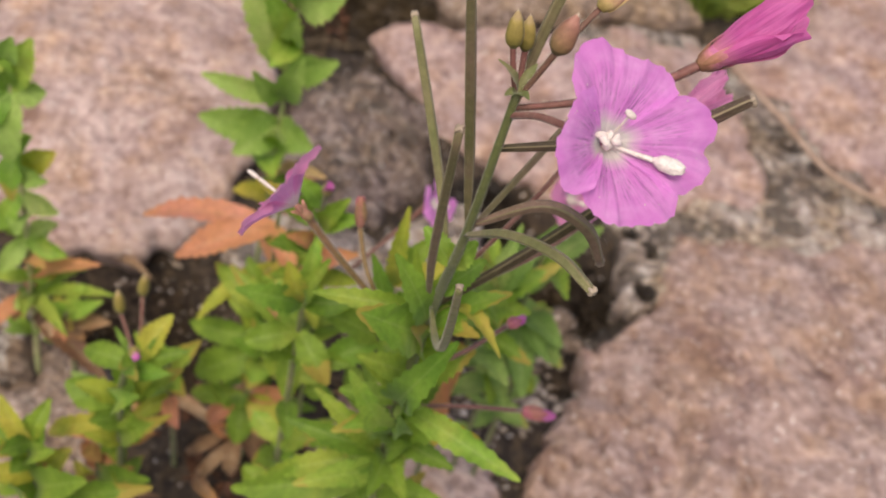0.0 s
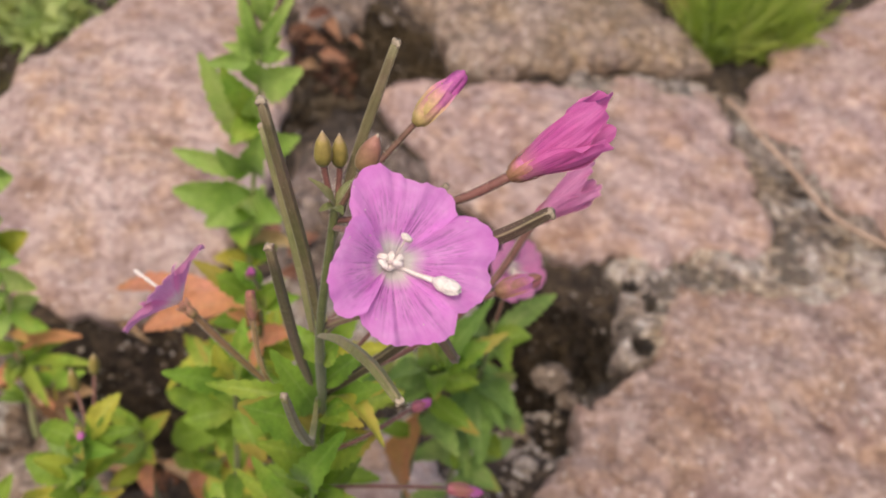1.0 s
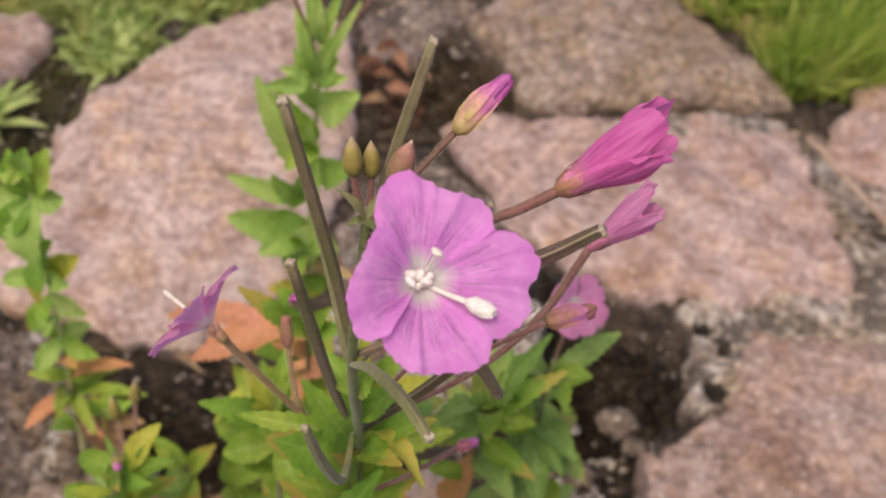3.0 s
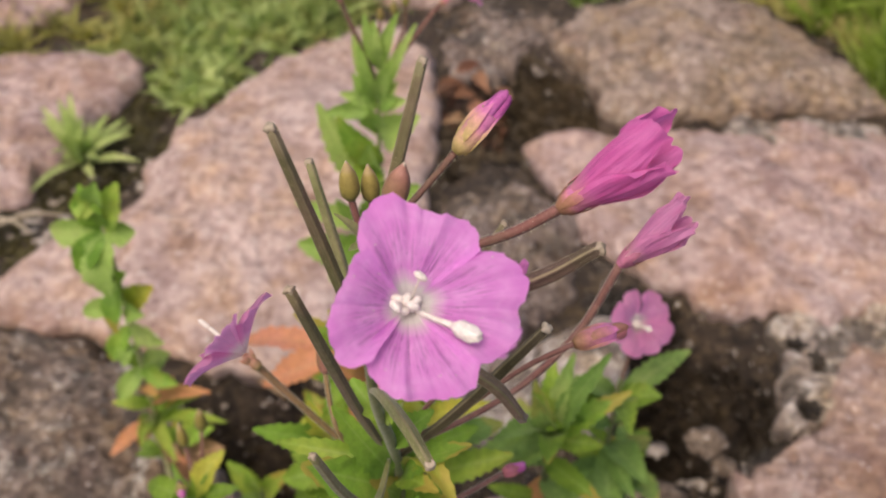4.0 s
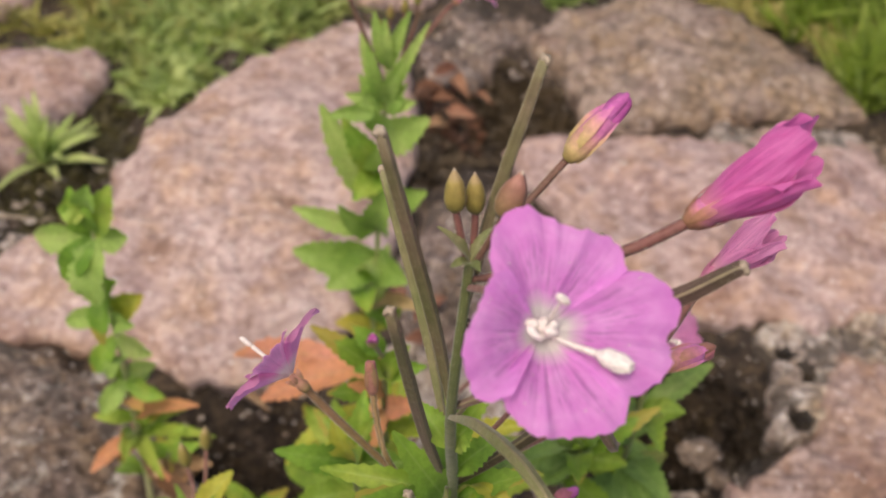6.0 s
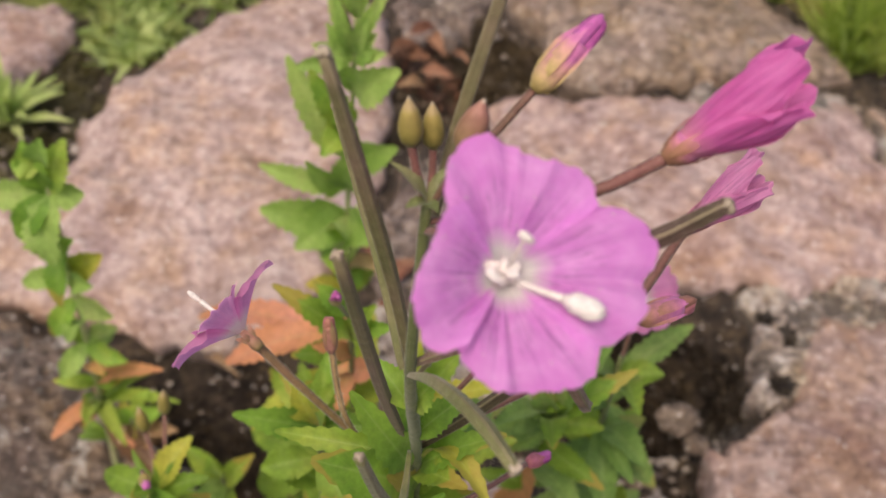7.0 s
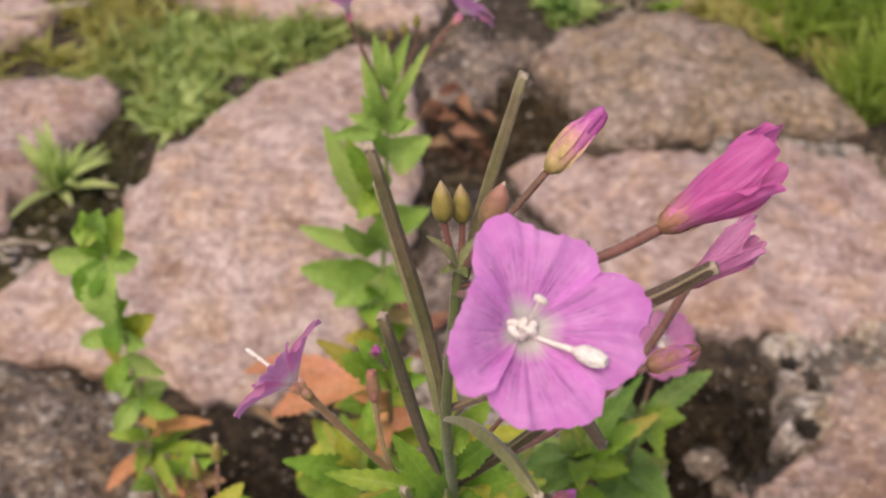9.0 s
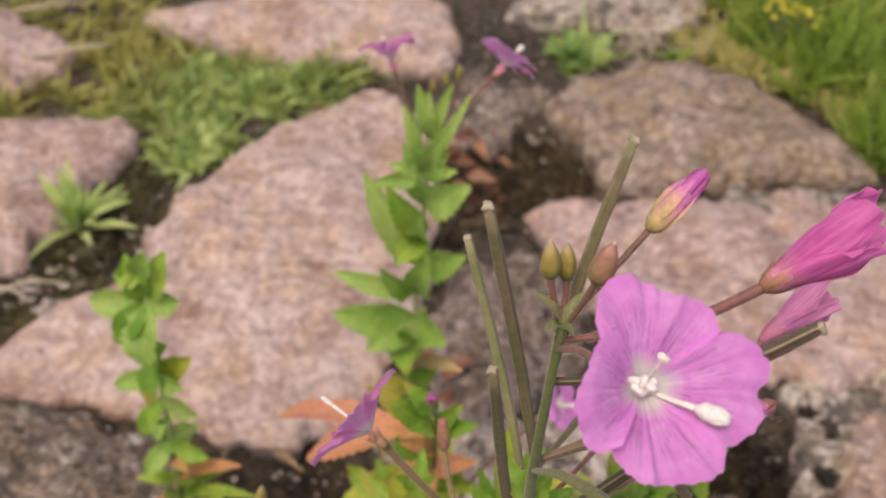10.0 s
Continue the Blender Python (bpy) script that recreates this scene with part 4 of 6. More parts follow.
# half-closed flowers
def furled_flower(plant, base, tip, r, stalk, petals, seed, lobes, label="half-closed magenta flower", cup=SALMON):
    """A flower closing: four petals wrapped into a spindle that opens at its mouth; lobes: (angle, length, flare, curl) of each petal."""
    base, tip = Vector(base), Vector(tip)
    d = tip - base
    x, y, w = frame_of(d)
    n = d.length
    body = part("flower", tube([base - w * 0.0006, base + d * 0.05, base + d * 0.12, base + d * 0.22], [r * 0.30, r * 0.52, r * 0.60, r * 0.58], 5, 14, 0.04), cup, plant, label)
    for k, (turn, length, flare, curl) in enumerate(lobes):
        bm = bmesh.new()
        uvl = bm.loops.layers.uv.new("UVMap")
        rows, cols = 26, 36
        grid = []
        for i in range(rows + 1):
            v = i / rows
            row = []
            for j in range(cols + 1):
                u = 2 * j / cols - 1
                half = 1.35 - 0.50 * v ** 3
                a = turn + u * half + 0.22 * math.sin(2.6 * v + seed + k) * v
                girth = 0.46 + 0.72 * math.sin(min(1.0, v * 1.35) * math.pi / 2) ** 1.2 - 0.20 * max(0.0, v - 0.65)
                rr = r * girth * (1 - 0.10 * u + 0.03 * k)
                rr *= 1 + v * (0.10 * math.sin(4 * u + 3 * v + k + seed) + 0.055 * math.sin(11 * u - 5 * v + 2 * k) + 0.030 * math.sin(21 * u + 4 * v + 3 * seed))
                open_ = max(0.0, v - 0.55)
                rr += r * open_ ** 1.5 * (flare - curl * 1.6 * max(0.0, v - 0.85) * 6) * (1 - 0.35 * u * u)
                rr -= r * 0.05 * math.exp(-(u / 0.10) ** 2) * v
                rr += r * max(0.0, v - 0.7) * (0.50 * math.sin(6 * u + 2 * k + seed) + 0.30 * math.sin(13 * u + k) + 0.06 * math.sin(22 * u + 3 * k))
                rr += r * 0.10 * max(0.0, v - 0.90) * 10
                reach = n * (0.08 + 0.92 * v * length * (1 - 0.30 * abs(u) ** 2.4 * v - 0.03 * math.exp(-((u - 0.1) / 0.2) ** 2) * v + 0.020 * v * math.sin(7 * u + 2 * k) + 0.006 * v * math.sin(19 * u + k)))
                row.append((bm.verts.new(base + w * reach + (x * math.cos(a) + y * math.sin(a)) * rr), (j / cols, 0.15 + 0.62 * v)))
            grid.append(row)
        for a, b in zip(grid, grid[1:]):
            for j in range(cols):
                f = bm.faces.new((a[j][0], a[j + 1][0], b[j + 1][0], b[j][0]))
                for loop, q in zip(f.loops, (a[j][1], a[j + 1][1], b[j + 1][1], b[j][1])):
                    loop[uvl].uv = q
        part("petal", bm, petals, body)
    for k in range(4):
        a = k * math.pi / 2 + 0.8
        out = x * math.cos(a) + y * math.sin(a)
        part("sepal", leaf_mesh(base + out * r * 0.46, base + d * 0.38 + out * r * 0.80, r * 0.52, 0.07, -0.30, 0, rows=10, face=out), cup, body)
    part("flower_stalk", tube([*stalk, base], [0.0006, 0.0007, 0.00085, 0.0009], 8, 8, 0.06, down=0.0005), STALK, plant)


furled_flower(herb, (0.0564, 0.1529, 0.3486), (0.0702, 0.1596, 0.3609), 0.0036, [(0.0267, 0.1446, 0.335), (0.040, 0.1470, 0.3395), (0.049, 0.1498, 0.3435)], DEEP_PETAL, 1.0,
              [(2.1, 1.05, 0.3, 0.0), (0.25, 1.15, 0.9, 0.5), (-1.0, 1.00, 0.8, 0.4), (3.6, 0.92, -0.2, 0.0)])
furled_flower(herb, (0.0641, 0.1862, 0.3053), (0.0752, 0.1950, 0.3150), 0.0029, [(0.0226, 0.1565, 0.260), (0.045, 0.168, 0.275), (0.0575, 0.1785, 0.2885)], ROSE_PETAL, 2.2,
              [(1.6, 1.02, 0.4, 0.2), (0.0, 1.12, 0.8, 0.2), (-1.6, 1.00, 0.5, 0.1), (3.1, 0.92, -0.2, 0.0)], "half-closed rose-pink flower", ROSY)
add_bud(herb, (0.0592, 0.1668, 0.3004), (0.0684, 0.1750, 0.2996), 0.0020, [(0.0226, 0.1565, 0.260), (0.040, 0.161, 0.280), (0.050, 0.1640, 0.2925)], SALMON, ROSY, 0.65, "small salmon-pink bud tinged with yellow")
add_bud(herb, (0.0448, 0.1722, 0.3035), (0.0464, 0.1770, 0.3102), 0.0014, [(0.0226, 0.1565, 0.262), (0.0320, 0.1620, 0.278), (0.0400, 0.1680, 0.293)], SALMON, MAGENTA, 0.55, "small magenta bud just showing its petals")
add_bud(herb, (0.0455, 0.1735, 0.2390), (0.0501, 0.1780, 0.2383), 0.0014, [(0.0210, 0.1620, 0.222), (0.034, 0.1600, 0.2390)], ROSY, MAGENTA, 0.5, "small rosy bud")
add_bud(herb, (0.0600, 0.1790, 0.1950), (0.0710, 0.1830, 0.1900), 0.0019, [(0.0200, 0.1650, 0.200), (0.039, 0.1660, 0.2080)], ROSY, MAGENTA, 0.55, "small rosy bud")
add_bud(herb, (0.0030, 0.1700, 0.2655), (0.0015, 0.1725, 0.2735), 0.0014, [(0.0205, 0.1630, 0.235), (0.0104, 0.1608, 0.2545), (0.006, 0.165, 0.260)], BRONZE, ROSY, 0.7, "small rosy bud", TAN_STALK)

# leaves of the tall plant
for z, tip, w, mat in (
        (0.240, (0.0070, 0.1450, 0.2660), 0.0130, PALE_GREEN), (0.251, (0.0120, 0.1530, 0.2800), 0.0079, PALE_GREEN),
        (0.254, (-0.0040, 0.1550, 0.2560), 0.0055, GREEN), (0.251, (0.0170, 0.1610, 0.2730), 0.0045, YELLOW_GREEN),
        (0.251, (0.0410, 0.1590, 0.2690), 0.0067, PALE_GREEN), (0.249, (0.0370, 0.1510, 0.2600), 0.0060, GREEN),
        (0.213, (0.0300, 0.1470, 0.2560), 0.0098, PALE_GREEN), (0.216, (0.0120, 0.1530, 0.2360), 0.0061, GREEN),
        (0.201, (0.0440, 0.1510, 0.2180), 0.0099, GREEN), (0.208, (0.0590, 0.1450, 0.2130), 0.0075, PALE_GREEN),
        (0.195, (0.0220, 0.1410, 0.2380), 0.0052, PALE_GREEN)):
    add_leaf(herb, S1, z, tip, w, mat, face=(0, -0.6, 1.0), twist=RNG.uniform(-0.25, 0.25), curl=RNG.uniform(-0.05, 0.12))
for z, tip, w, mat in (
        (0.213, (0.0070, 0.1630, 0.2060), 0.0067, GREEN), (0.187, (0.0080, 0.1530, 0.2330), 0.0082, PALE_GREEN),
        (0.184, (-0.0050, 0.1590, 0.1910), 0.0074, GREEN), (0.181, (0.0220, 0.1430, 0.1910), 0.0083, GREEN),
        (0.179, (0.0320, 0.1430, 0.1920), 0.0076, GREEN), (0.174, (-0.0080, 0.1590, 0.1590), 0.0081, GREEN),
        (0.168, (-0.0180, 0.1540, 0.1530), 0.0125, GREEN), (0.171, (0.0010, 0.1470, 0.1780), 0.0081, PALE_GREEN),
        (0.184, (0.0010, 0.1630, 0.2030), 0.0071, GREEN), (0.187, (0.0430, 0.1530, 0.1970), 0.0072, GREEN),
        (0.196, (0.0090, 0.1470, 0.2120), 0.0071, PALE_GREEN)):
    add_leaf(herb, S1, z, tip, w, mat, face=(0, -0.6, 1.0), twist=RNG.uniform(-0.25, 0.25), curl=RNG.uniform(-0.05, 0.12))
add_leaf(herb, S1, 0.284, (0.0290, 0.1500, 0.2930), 0.0060, PALE_GREEN, face=(0, -0.6, 1.0))
add_leaf(herb, S1, 0.282, (0.0175, 0.1530, 0.2900), 0.0055, PALE_GREEN, face=(0, -0.6, 1.0))
add_leaf(herb, S1, 0.268, (0.0330, 0.1590, 0.2780), 0.0062, PALE_GREEN, face=(0, -0.6, 1.0))
add_leaf(herb, S1, 0.247, (0.0423, 0.1483, 0.2580), 0.0062, YELLOW_GREEN, arch=0.42, label="yellowing leaf with a bent tip", face=(0, 0.2, 1.0))
leaf_pairs(herb, S1, 0.05, 0.16, 8, 0.026, 0.011, 0.8, 0.5)
leaf_pairs(herb, S1, 0.165, 0.235, 6, 0.021, 0.0095, 1.0, 0.2, (GREEN, PALE_GREEN, GREEN))


# ---- young shoots beside it ----
def shoot(base, top, label, leaves, pairs, length, width, bend=(0, 0), r=0.0014, rise=0.35, mix=(GREEN, GREEN, PALE_GREEN), slim=0.72, skin=STEM, face=(0, -0.25, 1.0), mid=None):
    """A leafy shoot; leaves: (height of the node, tip, width, material)."""
    plant = thing("willowherb", (base[0], base[1], -0.02), label, "plant", "willowherbs")
    b, t = Vector((*base, -0.03)), Vector(top)
    line = [b, Vector(mid) if mid else b.lerp(t, 0.5) + Vector((*bend, 0)), t]
    part("stem", tube(line, [r, r * 0.9, r * 0.6], 12, 8, 0.05, 0.05), skin, plant)
    for z, tip, w, mat in leaves:
        add_leaf(plant, line, z, tip, w * slim, mat, twist=RNG.uniform(-0.2, 0.2), face=face)
    if pairs:
        leaf_pairs(plant, line, pairs[0], pairs[1], pairs[2], length, width * slim, rise, RNG.uniform(0, 1.5), mix)
    return plant, line


low_a, LA = shoot((-0.0710, 0.1960), (-0.0590, 0.1880, 0.1550), "low leafy willowherb shoot with tiny buds", (
    (0.153, (-0.0790, 0.1920, 0.1480), 0.0087, GREEN), (0.155, (-0.0550, 0.1980, 0.1660), 0.0054, GREEN), (0.153, (-0.0440, 0.1920, 0.1620), 0.0066, GREEN),
    (0.151, (-0.0550, 0.1760, 0.1630), 0.0055, PALE_GREEN), (0.155, (-0.0690, 0.1940, 0.1620), 0.0029, GREEN), (0.149, (-0.0470, 0.1820, 0.1620), 0.0069, PALE_GREEN),
    (0.130, (-0.0850, 0.1880, 0.1310), 0.0122, GREEN), (0.126, (-0.0540, 0.1740, 0.1580), 0.0088, PALE_GREEN), (0.132, (-0.0470, 0.1960, 0.1440), 0.0087, GREEN),
    (0.118, (-0.0960, 0.1920, 0.0860), 0.0075, YELLOW_GREEN), (0.101, (-0.0470, 0.1840, 0.1340), 0.0076, GREEN), (0.099, (-0.0860, 0.1920, 0.1010), 0.0081, ORANGE),
    (0.097, (-0.0560, 0.1940, 0.1020), 0.0054, ORANGE), (0.107, (-0.0740, 0.1800, 0.1240), 0.0085, GREEN)), (0.06, 0.155, 7), 0.017, 0.0075, rise=0.75, mix=(GREEN, GREEN, PALE_GREEN, YELLOW_GREEN), mid=(-0.0660, 0.1880, 0.1280), slim=1.0, face=(0, -0.7, 1.0))
add_bud(low_a, (-0.0595, 0.1835, 0.1690), (-0.0565, 0.1800, 0.1680), 0.0016, [(-0.0615, 0.188, 0.158), (-0.0612, 0.186, 0.166)], CALYX, MAGENTA, 0.5, "tiny bud with a pink tip")
add_bud(low_a, (-0.0650, 0.2080, 0.1630), (-0.0640, 0.2080, 0.1750), 0.0019, [(-0.0615, 0.189, 0.150), (-0.0630, 0.2000, 0.1530)], OLIVE, OLIVE, 0.7, "closed olive bud")
add_bud(low_a, (-0.0720, 0.2060, 0.1530), (-0.0730, 0.2070, 0.1640), 0.0019, [(-0.0615, 0.189, 0.150), (-0.0670, 0.2000, 0.1480)], OLIVE, OLIVE, 0.7, "closed olive bud")
low_c, LC = shoot((-0.0810, 0.2000), (-0.0760, 0.1920, 0.0810), "low willowherb shoot with dead brown lower leaves", (
    (0.065, (-0.0830, 0.1960, 0.0820), 0.0058, ORANGE), (0.063, (-0.0620, 0.1880, 0.0830), 0.0059, BROWN), (0.060, (-0.0800, 0.1840, 0.0620), 0.0087, BROWN),
    (0.062, (-0.0730, 0.1980, 0.0770), 0.0049, BROWN), (0.058, (-0.0530, 0.1800, 0.0930), 0.0114, GREEN), (0.053, (-0.0890, 0.1960, 0.0610), 0.0065, YELLOW_GREEN)), (0.05, 0.10, 3), 0.015, 0.0065, rise=0.6, mix=(BROWN, ORANGE, GREEN), mid=(-0.0780, 0.1920, 0.0620), slim=1.0, face=(0, -0.7, 1.0))
low_d, LD = shoot((-0.0920, 0.1800), (-0.0920, 0.1720, 0.1150), "low leafy willowherb shoot with reddened leaf tips", (
    (0.111, (-0.1030, 0.1780, 0.1300), 0.0075, YELLOW_GREEN), (0.113, (-0.0940, 0.1780, 0.1220), 0.0060, GREEN), (0.109, (-0.1040, 0.1720, 0.1170), 0.0092, GREEN),
    (0.107, (-0.0800, 0.1660, 0.1240), 0.0075, GREEN), (0.103, (-0.0950, 0.1620, 0.1090), 0.0088, GREEN), (0.105, (-0.0880, 0.1760, 0.1200), 0.0068, PALE_GREEN),
    (0.085, (-0.0670, 0.1600, 0.1210), 0.0158, GREEN), (0.083, (-0.0870, 0.1560, 0.1070), 0.0114, PALE_GREEN), (0.083, (-0.0480, 0.1680, 0.1120), 0.0116, GREEN),
    (0.095, (-0.0850, 0.1780, 0.0880), 0.0055, ORANGE), (0.091, (-0.1080, 0.1720, 0.0750), 0.0091, GREEN)), (0.05, 0.125, 5), 0.017, 0.0085, rise=0.7, mix=(GREEN, GREEN, YELLOW_GREEN), mid=(-0.0920, 0.1720, 0.0910), slim=1.0, face=(0, -0.7, 1.0))
low_b, LB = shoot((-0.0360, 0.2600), (-0.0300, 0.2520, 0.1160), "leafy willowherb shoot with yellowing lower leaves", (
    (0.109, (-0.0560, 0.2640, 0.1180), 0.0096, GREEN), (0.111, (-0.0430, 0.2620, 0.1290), 0.0098, GREEN), (0.113, (-0.0290, 0.2600, 0.1380), 0.0088, PALE_GREEN),
    (0.107, (-0.0210, 0.2520, 0.1320), 0.0091, GREEN), (0.103, (-0.0490, 0.2560, 0.1100), 0.0076, GREEN), (0.101, (0.0000, 0.2460, 0.1200), 0.0098, GREEN),
    (0.089, (-0.0640, 0.2600, 0.0800), 0.0108, GREEN), (0.085, (-0.0570, 0.2460, 0.0650), 0.0155, GREEN), (0.087, (-0.0110, 0.2440, 0.1080), 0.0106, PALE_GREEN),
    (0.083, (-0.0050, 0.2380, 0.0930), 0.0120, GREEN), (0.093, (-0.0400, 0.2460, 0.1120), 0.0078, YELLOW_GREEN), (0.081, (-0.0320, 0.2340, 0.0820), 0.0115, PALE_GREEN)), (0.045, 0.115, 8), 0.019, 0.0085, rise=0.85, mix=(GREEN, GREEN, PALE_GREEN, GREEN, YELLOW_GREEN), mid=(-0.0320, 0.2520, 0.0630), slim=1.0, face=(0, -0.7, 1.0))
low_g, LG = shoot((-0.0360, 0.2540), (-0.0350, 0.2460, 0.0620), "willowherb shoot with orange and dead brown leaves", (
    (0.060, (-0.0600, 0.2520, 0.0400), 0.0090, GREEN), (0.057, (-0.0160, 0.2380, 0.0530), 0.0121, YELLOW_GREEN), (0.055, (-0.0340, 0.2320, 0.0410), 0.0116, GREEN),
    (0.053, (-0.0510, 0.2460, 0.0300), 0.0083, ORANGE), (0.048, (-0.0210, 0.2400, 0.0440), 0.0097, ORANGE), (0.034, (-0.0610, 0.2500, -0.0100), 0.0060, BROWN),
    (0.029, (-0.0370, 0.2400, -0.0030), 0.0078, BROWN), (0.027, (-0.0210, 0.2420, 0.0070), 0.0065, BROWN), (0.022, (-0.0540, 0.2420, -0.0210), 0.0063, BROWN),
    (0.057, (-0.0150, 0.2500, 0.0610), 0.0082, ORANGE), (0.055, (-0.0050, 0.2500, 0.0540), 0.0083, GREEN)), (0.02, 0.06, 4), 0.016, 0.008, rise=0.5, mix=(GREEN, YELLOW_GREEN, ORANGE, BROWN), mid=(-0.0360, 0.2460, 0.0290), slim=1.0, face=(0, -0.7, 1.0))
sprig, LS = shoot((-0.1220, 0.2740), (-0.1200, 0.2660, 0.0550), "tiny willowherb sprig with withered tan leaves", (
    (0.054, (-0.1310, 0.2660, 0.0590), 0.0068, PALE_GREEN), (0.054, (-0.1040, 0.2660, 0.0700), 0.0081, PALE_GREEN), (0.055, (-0.1140, 0.2720, 0.0700), 0.0070, PALE_GREEN),
    (0.054, (-0.1270, 0.2700, 0.0610), 0.0062, PALE_GREEN), (0.052, (-0.1140, 0.2560, 0.0580), 0.0058, GREEN), (0.048, (-0.1010, 0.2660, 0.0550), 0.0083, BROWN),
    (0.047, (-0.1330, 0.2640, 0.0360), 0.0076, BROWN), (0.045, (-0.1230, 0.2600, 0.0370), 0.0076, ORANGE), (0.047, (-0.1110, 0.2600, 0.0470), 0.0069, BROWN)), (0.035, 0.052, 2), 0.012, 0.006, rise=0.5, mix=(PALE_GREEN, BROWN), mid=(-0.1210, 0.2660, 0.0470), slim=1.0, face=(0, -0.7, 1.0))
low_e, LE = shoot((-0.010, 0.235), (-0.012, 0.245, 0.13), "leafy willowherb shoot with yellowing leaves", (
    (0.11, (-0.048, 0.2555, 0.130), 0.012, GREEN), (0.10, (-0.030, 0.262, 0.125), 0.012, GREEN), (0.11, (0.008, 0.262, 0.13), 0.012, GREEN),
    (0.11, (-0.020, 0.275, 0.15), 0.011, YELLOW_GREEN)), (0.04, 0.12, 3), 0.020, 0.009, slim=0.8, face=(0, -0.7, 1.0))
add_flower(low_e, (0.0194, 0.2630, 0.1818), (0.76, -0.22, 0.62), 0.0085, roll=0.4, stalk=[(-0.012, 0.245, 0.122), (-0.004, 0.250, 0.148), (0.010, 0.259, 0.168)])

low_h, LH = shoot((-0.0640, 0.2440), (-0.0640, 0.2330, 0.0900), "low leafy willowherb shoot rising from damp soil", (
    (0.085, (-0.0790, 0.2360, 0.0980), 0.0095, GREEN), (0.086, (-0.0530, 0.2380, 0.1010), 0.0090, GREEN), (0.088, (-0.0660, 0.2300, 0.1060), 0.0075, PALE_GREEN),
    (0.080, (-0.0700, 0.2180, 0.0900), 0.0100, COOL_GREEN), (0.078, (-0.0540, 0.2220, 0.0850), 0.0095, GREEN), (0.070, (-0.0830, 0.2270, 0.0730), 0.0090, COOL_GREEN),
    (0.060, (-0.0560, 0.2200, 0.0620), 0.0085, ORANGE), (0.058, (-0.0770, 0.2230, 0.0540), 0.0080, YELLOW_GREEN)), (), 0, 0, slim=0.95, face=(0, -0.7, 1.0))
low_i, LI = shoot((-0.0860, 0.2300), (-0.0830, 0.2200, 0.0750), "low willowherb shoot with reddened lower leaves", (
    (0.070, (-0.1000, 0.2230, 0.0800), 0.0090, COOL_GREEN), (0.072, (-0.0720, 0.2260, 0.0860), 0.0085, GREEN), (0.073, (-0.0850, 0.2180, 0.0900), 0.0070, PALE_GREEN),
    (0.064, (-0.0890, 0.2060, 0.0720), 0.0095, GREEN), (0.062, (-0.0710, 0.2110, 0.0660), 0.0085, COOL_GREEN),
    (0.048, (-0.1010, 0.2140, 0.0480), 0.0080, ORANGE), (0.046, (-0.0800, 0.2060, 0.0440), 0.0075, BROWN)), (), 0, 0, slim=0.95, face=(0, -0.7, 1.0))

back_a, LBA = shoot((0.014, 0.208), (0.014, 0.205, 0.205), "leafy willowherb shoot close behind the tall one", (
    (0.200, (0.036, 0.203, 0.225), 0.0065, YELLOW_GREEN), (0.190, (0.030, 0.208, 0.205), 0.0090, PALE_GREEN), (0.180, (0.040, 0.212, 0.190), 0.0100, GREEN), (0.185, (0.034, 0.222, 0.190), 0.0095, COOL_GREEN),
    (0.180, (-0.006, 0.200, 0.190), 0.0100, GREEN), (0.190, (0.003, 0.198, 0.204), 0.0090, GREEN), (0.195, (0.020, 0.196, 0.200), 0.0095, GREEN), (0.200, (0.013, 0.204, 0.241), 0.0058, YELLOW_GREEN),
    (0.195, (0.006, 0.200, 0.222), 0.0065, PALE_GREEN), (0.170, (0.025, 0.200, 0.170), 0.0100, GREEN), (0.170, (-0.002, 0.196, 0.168), 0.0100, PALE_GREEN), (0.200, (0.022, 0.212, 0.222), 0.0080, GREEN)),
    (0.11, 0.16, 3), 0.022, 0.0095, rise=0.6, mix=(GREEN, PALE_GREEN, GREEN, YELLOW_GREEN), slim=1.0, face=(0, -0.6, 1.0))
back_b, LBB = shoot((-0.012, 0.200), (-0.011, 0.197, 0.195), "leafy willowherb shoot with yellowing leaf tips", (
    (0.190, (-0.029, 0.184, 0.211), 0.0085, PALE_GREEN), (0.185, (-0.021, 0.206, 0.192), 0.0090, PALE_GREEN), (0.192, (-0.017, 0.196, 0.214), 0.0080, YELLOW_GREEN), (0.190, (-0.005, 0.196, 0.220), 0.0062, GREEN),
    (0.188, (0.004, 0.198, 0.200), 0.0085, GREEN), (0.180, (-0.026, 0.190, 0.178), 0.0095, GREEN), (0.175, (0.002, 0.186, 0.172), 0.0095, GREEN), (0.192, (-0.011, 0.205, 0.218), 0.0070, PALE_GREEN)),
    (0.05, 0.16, 6), 0.021, 0.0095, rise=0.6, mix=(GREEN, PALE_GREEN, GREEN, YELLOW_GREEN), slim=1.0, face=(0, -0.6, 1.0))

